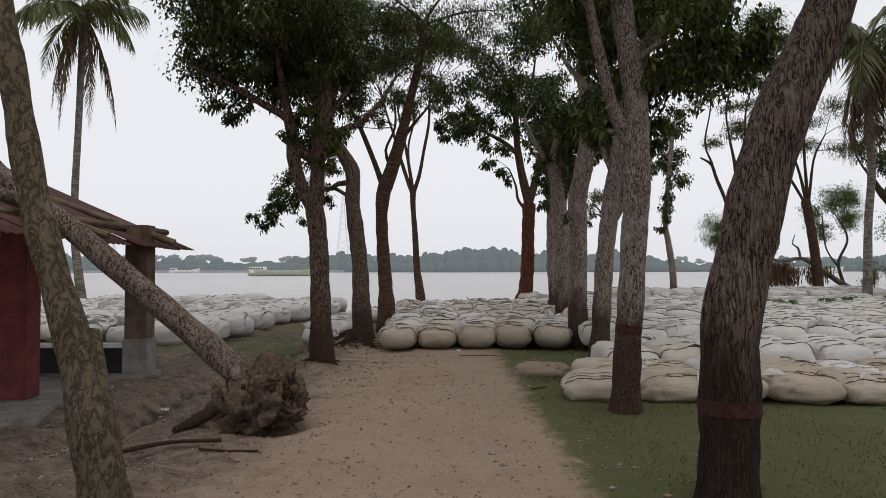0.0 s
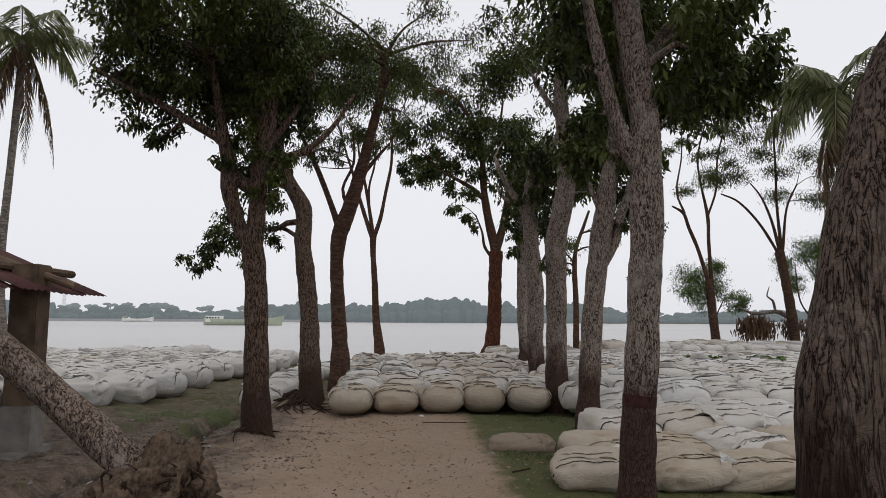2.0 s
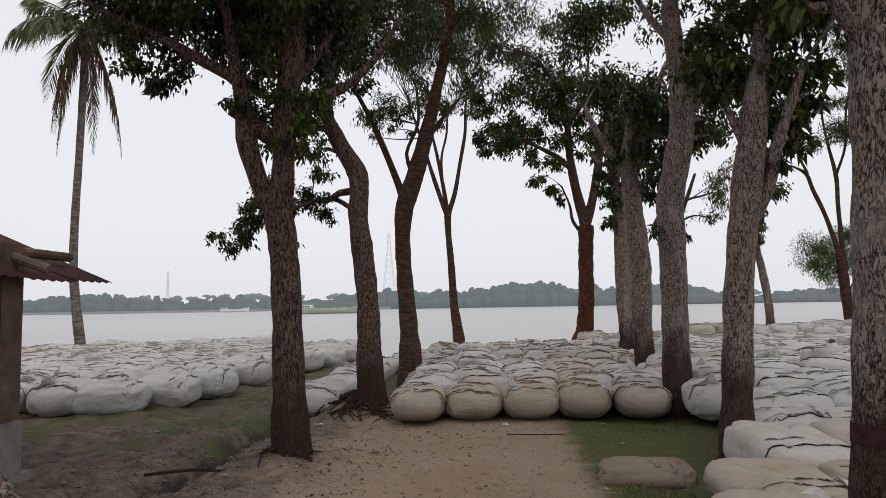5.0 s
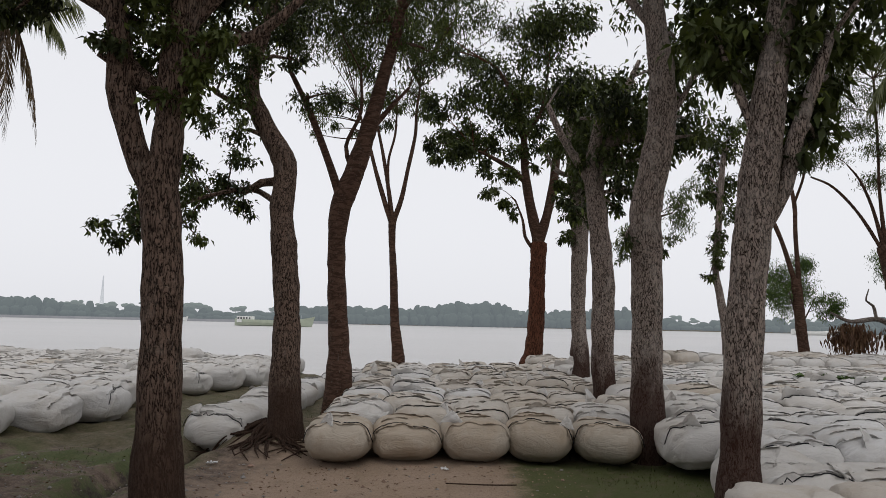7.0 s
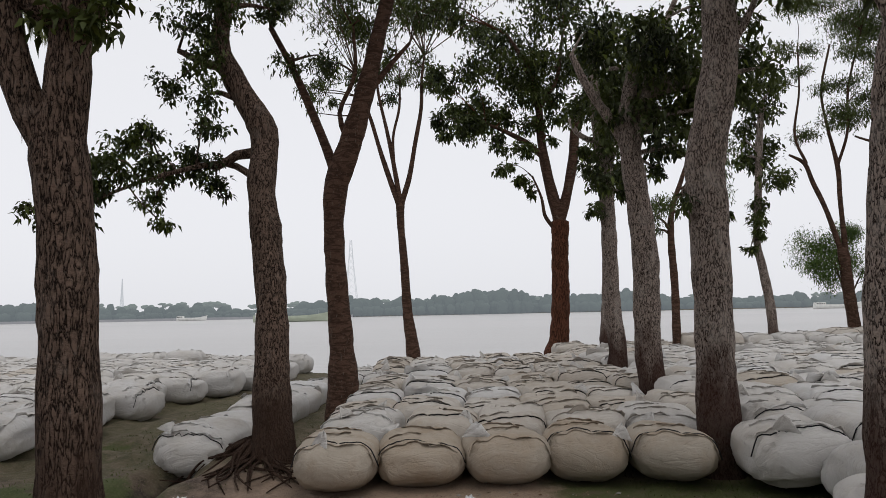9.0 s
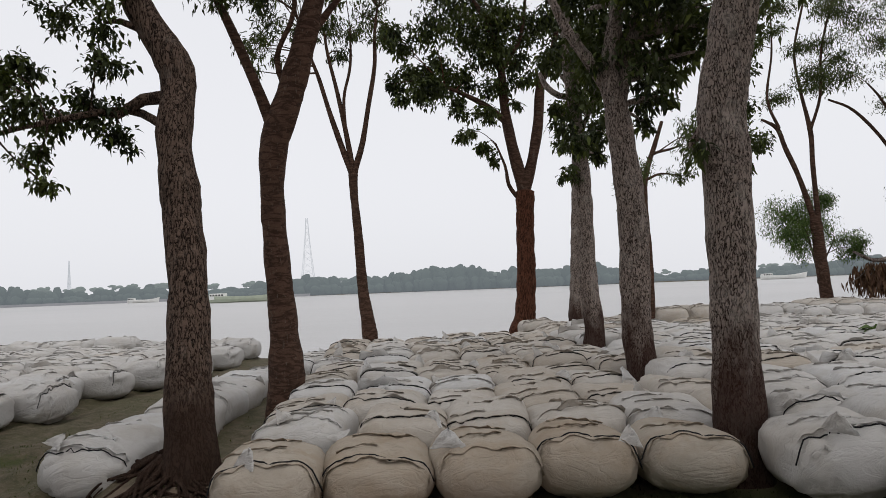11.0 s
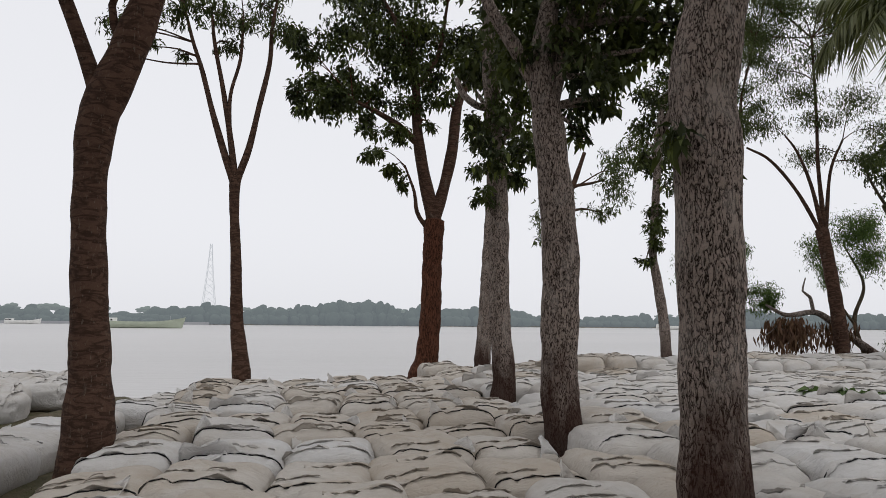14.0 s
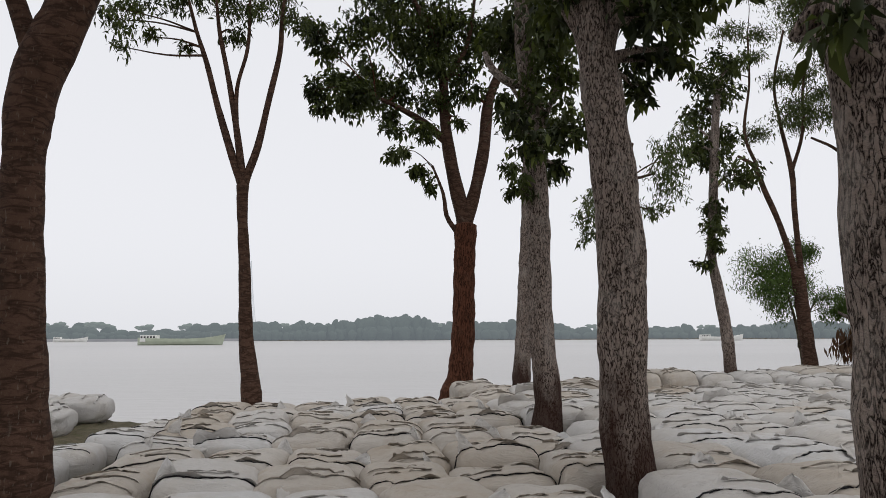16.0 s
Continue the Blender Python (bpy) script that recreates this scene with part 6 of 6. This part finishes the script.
shrub("low green growth where the bags end", [(12.96, 19.30, 0.65, 0.533), (13.90, 19.80, 0.66, 0.638), (14.83, 20.30, 0.67, 0.636), (13.76, 18.40, 0.56, 0.537), (15.93, 21.80, 0.79, 0.737), (17.22, 23.20, 0.90, 0.838), (15.24, 19.20, 0.58, 0.640)], [[(14.01, 19.60, 0.17, 0.032), (14.00, 19.60, 0.76, 0.021)]], LEAF_BRIGHT, 0.2, 0.35, 300, 65)


def bent_branch():
    ob = thing("fallen_branch", (16.9, 25.5, 0.4), "bare twisted fallen branch with hanging withered leaves", "branch")
    sh = np.array([16.9, 25.5, 0.4])
    for pts in ([(17.3, 25.5, 0.45, 0.12), (16.5, 25.5, 0.65, 0.12), (15.75, 25.5, 1.0, 0.11), (14.9, 25.5, 1.57, 0.1), (14.26, 25.5, 1.94, 0.08), (13.4, 25.5, 1.87, 0.06), (12.8, 25.5, 2.13, 0.03)],
                [(14.2, 25.5, 1.92, 0.05), (14.1, 25.5, 2.35, 0.04), (13.9, 25.5, 2.5, 0.03), (14.0, 25.5, 2.85, 0.015)],
                [(15.9, 25.5, 0.95, 0.06), (15.4, 25.5, 0.72, 0.06), (14.7, 25.5, 0.6, 0.04)],
                [(13.4, 25.5, 1.87, 0.03), (13.0, 25.5, 1.5, 0.02), (12.7, 25.5, 1.3, 0.01)]):
        v, f = tube(spline(pts, 0.1), 8, 0.08, 2)
        part("limb", solid("limb", v - sh, f, BARK_GREY), ob)
    rng = np.random.default_rng(8)
    n = 1100
    hub = rng.uniform(12.7, 15.1, 14)[rng.integers(0, 14, n)]
    u = hub + rng.normal(0, 0.12, n)
    b = np.column_stack([u, 25.5 + rng.normal(0, 0.25, n), 1.9 - 0.25 * np.abs(np.sin(hub * 9)) - np.abs(rng.normal(0, 0.42, n))])
    b[:, 2] = np.maximum(b[:, 2], 0.7 + 0.4 * np.abs(np.sin(hub * 5)) + rng.uniform(0, 0.4, n))
    ax = np.column_stack([rng.normal(0, 0.3, n), rng.normal(0, 0.3, n), -np.ones(n)])
    ax /= np.linalg.norm(ax, axis=1)[:, None]
    part("withered_leaves", leaves_mesh("withered_leaves", b - sh, ax, rng.uniform(0.15, 0.28, n), 0.25, LEAF_DEAD, 0.2, 3), ob, "brown withered leaves")
    return ob


branch = bent_branch()
branch.location = (16.5, 26.3, 0.28)
branch.scale = (1.04, 1.04, 1.04)


def sprout(x, y, z, seed):
    """A broad-leaved plant that grows out between the bags."""
    rng = np.random.default_rng(seed)
    ob = thing("weed", (x, y, z), "broad-leaved green weed growing between sandbags", "plant", "weeds among the sandbags")
    for k in range(3):
        e = (rng.uniform(-0.14, 0.14), rng.uniform(-0.1, 0.1), rng.uniform(0.12, 0.24))
        v, f = tube(spline([(0, 0, 0, 0.012), (*e, 0.006)], 0.08), 5, 0, k)
        st = part("stem", solid("stem", v, f, LEAF_BRIGHT), ob)
        n = 9
        a = rng.uniform(0, 6.28, n)
        ax = np.column_stack([np.cos(a), np.sin(a), rng.uniform(0.0, 0.7, n)])
        ax /= np.linalg.norm(ax, axis=1)[:, None]
        part("leaves", leaves_mesh("leaves", np.tile(e, (n, 1)), ax, rng.uniform(0.15, 0.26, n), 0.42, LEAF_WEED, 0.5, seed + k), st)


for i, (x, y) in enumerate(((6.9, 17.95), (7.12, 17.6), (7.4, 17.7), (7.65, 17.45), (8.15, 17.2), (8.4, 17.3), (8.7, 17.2), (10.2, 18.4), (11.2, 19.0), (12.2, 18.9), (8.8, 22.4))):
    sprout(x, y, 0.46, 70 + i)


def grass_patch():
    rng = np.random.default_rng(12)
    pts = []
    for n, lo, hi in ((9000, (1.15, 3.9), (6.5, 7.6)), (1500, (0.95, 7.6), (1.5, 9.8)), (1800, (1.5, 9.6), (2.9, 13.2)), (2600, (-4.1, 11.6), (-2.7, 20)), (700, (-2.1, 12.6), (-1.3, 20)), (500, (-3.6, 3.6), (-2.0, 4.8)), (700, (-3.0, 7.3), (-2.0, 9.6)), (900, (2.5, 13), (3.3, 21)), (1200, (-4.9, 5.2), (-3.7, 8.2))):
        p = np.column_stack([rng.uniform(lo[0], hi[0], n), rng.uniform(lo[1], hi[1], n)])
        keep = (np.sin(3.1 * p[:, 0] + 1.7 * p[:, 1]) + np.sin(2.3 * p[:, 1] - 1.1 * p[:, 0]) + rng.normal(0, 0.8, n)) > -0.5
        pts.append(p[keep])
    p = np.vstack(pts)
    b = np.column_stack([p, ground_height(p[:, 0], p[:, 1])])
    a = rng.normal(0, 0.45, (len(b), 3)) + np.array([0, 0, 1.0])
    a /= np.linalg.norm(a, axis=1)[:, None]
    tagged(new("grass", leaves_mesh("grass", b, a, rng.uniform(0.02, 0.055, len(b)), 0.18, GRASS, 0.3, 2)), "short patchy green grass on damp earth", "grass", "", "stuff")


grass_patch()


def crumbs(name, label, category, count, area, size, mat, seed):
    """Chips and clods strewn over the earth."""
    rng = np.random.default_rng(seed)
    vs, fs = [], []
    unit = np.array([(1, 0, 0), (-1, 0, 0), (0, 1, 0), (0, -1, 0), (0, 0, 1), (0, 0, -1)], float)
    tri = [(0, 2, 4), (2, 1, 4), (1, 3, 4), (3, 0, 4), (2, 0, 5), (1, 2, 5), (3, 1, 5), (0, 3, 5)]
    for i in range(count):
        x, y = rng.uniform(area[0], area[1]), rng.uniform(area[2], area[3])
        s = size * rng.lognormal(0, 0.5)
        z = float(ground_height(np.array(x), np.array(y)))
        v = unit * rng.uniform(0.5, 1.2, (6, 1)) * s * np.array([1, 1, 0.6])
        c, q = math.cos(i), math.sin(i)
        v = np.column_stack([v[:, 0] * c - v[:, 1] * q + x, v[:, 0] * q + v[:, 1] * c + y, v[:, 2] + z + s * 0.2])
        fs += [tuple(k + 6 * i for k in t) for t in tri]
        vs.append(v)
    tagged(new(name, solid(name, np.vstack(vs), fs, mat, False)), label, category, "", "stuff")


crumbs("gravel", "small brick chips and clods on the path", "gravel", 4200, (-2.6, 1.4, 1.5, 12.4), 0.0075, STONE, 31)
crumbs("clods", "pale dry clods of earth on the path", "earth", 900, (-4.0, 1.5, 2.0, 12.4), 0.01, CEMENT, 32)


crumbs("rubble", "pale bits of rubble and scraps on damp soil", "rubble", 900, (-4.3, -1.6, 4.5, 12.5), 0.012, CEMENT, 33)


crumbs("bark_chips", "dark chips of bark and twigs about a tree foot", "bark", 1300, (-3.3, -1.1, 8.6, 10.9), 0.009, BARK_FALLEN, 34)


def dry_leaf_litter():
    rng = np.random.default_rng(41)
    n = 5200
    p = np.column_stack([1.5 - 5.7 * rng.uniform(0, 1, n) ** 0.55, rng.uniform(2, 12.4, n)])
    p = p[np.sin(2.1 * p[:, 0] + 0.9 * p[:, 1]) + np.sin(1.7 * p[:, 1] - 1.3 * p[:, 0]) + rng.normal(0, 0.7, n) > -0.2]
    n = len(p)
    b = np.column_stack([p, ground_height(p[:, 0], p[:, 1]) + 0.012])
    a = rng.normal(0, 1, (n, 3)) * np.array([1, 1, 0.12])
    a /= np.linalg.norm(a, axis=1)[:, None]
    tagged(new("leaf_litter", leaves_mesh("leaf_litter", b, a, rng.uniform(0.018, 0.05, n), 0.4, LEAF_DEAD, 0.03, 5)), "dry brown leaves strewn on the earth", "leaves", "", "stuff")


dry_leaf_litter()


def scrap(x, y, w, seed, label="crumpled scrap of white litter on the ground"):
    bm = bmesh.new()
    rng = np.random.default_rng(seed)
    bmesh.ops.create_grid(bm, x_segments=6, y_segments=5, size=0.5)
    for v in bm.verts:
        v.co = Vector((v.co.x * w, v.co.y * w * 0.5, 0.012 + abs(rng.normal(0, 0.012))))
    bmesh.ops.solidify(bm, geom=bm.faces[:], thickness=0.003)
    ob = new("litter", bm_mesh("litter", bm, PLASTIC))
    ob.matrix_world = pose(x, y, float(ground_height(np.array(x), np.array(y))), 0, 0, rng.uniform(0, 180))
    tagged(ob, label, "litter", "litter on the ground")


for i, (x, y, w) in enumerate(((1.85, 5.15, 0.17), (-3.2, 8.4, 0.14), (0.1, 12.2, 0.08), (-3.1, 7.0, 0.1), (2.4, 6.3, 0.06), (-3.0, 11.5, 0.13), (-2.6, 8.1, 0.1), (-4.0, 7.6, 0.09), (-2.3, 12.4, 0.11))):
    scrap(x, y, w, i)


def stick(pts, r):
    line = spline([(*p, r) for p in pts], 0.1)
    ob = new("stick", solid("stick", *tube(line - np.array([*pts[0], 0]), 6, 0.1, 3), BARK_BROWN))
    ob.location = pts[0]
    tagged(ob, "thin dry stick lying on the earth", "stick", "sticks on the ground")


for pts, r in ((((-2.9, 5.3, 0.02), (-2.5, 5.6, 0.05), (-2.1, 5.75, 0.03)), 0.018), (((-2.2, 5.5, 0.02), (-1.9, 5.4, 0.03), (-1.7, 5.45, 0.02)), 0.01), (((-3.2, 9.7, 0.03), (-2.8, 9.8, 0.05), (-2.5, 9.8, 0.04)), 0.014),
               (((0.1, 11.62, 0.02), (0.45, 11.54, 0.03), (0.75, 11.6, 0.02)), 0.006), (((0.9, 8.3, 0.02), (1.1, 8.4, 0.03)), 0.008)):
    stick(pts, r)
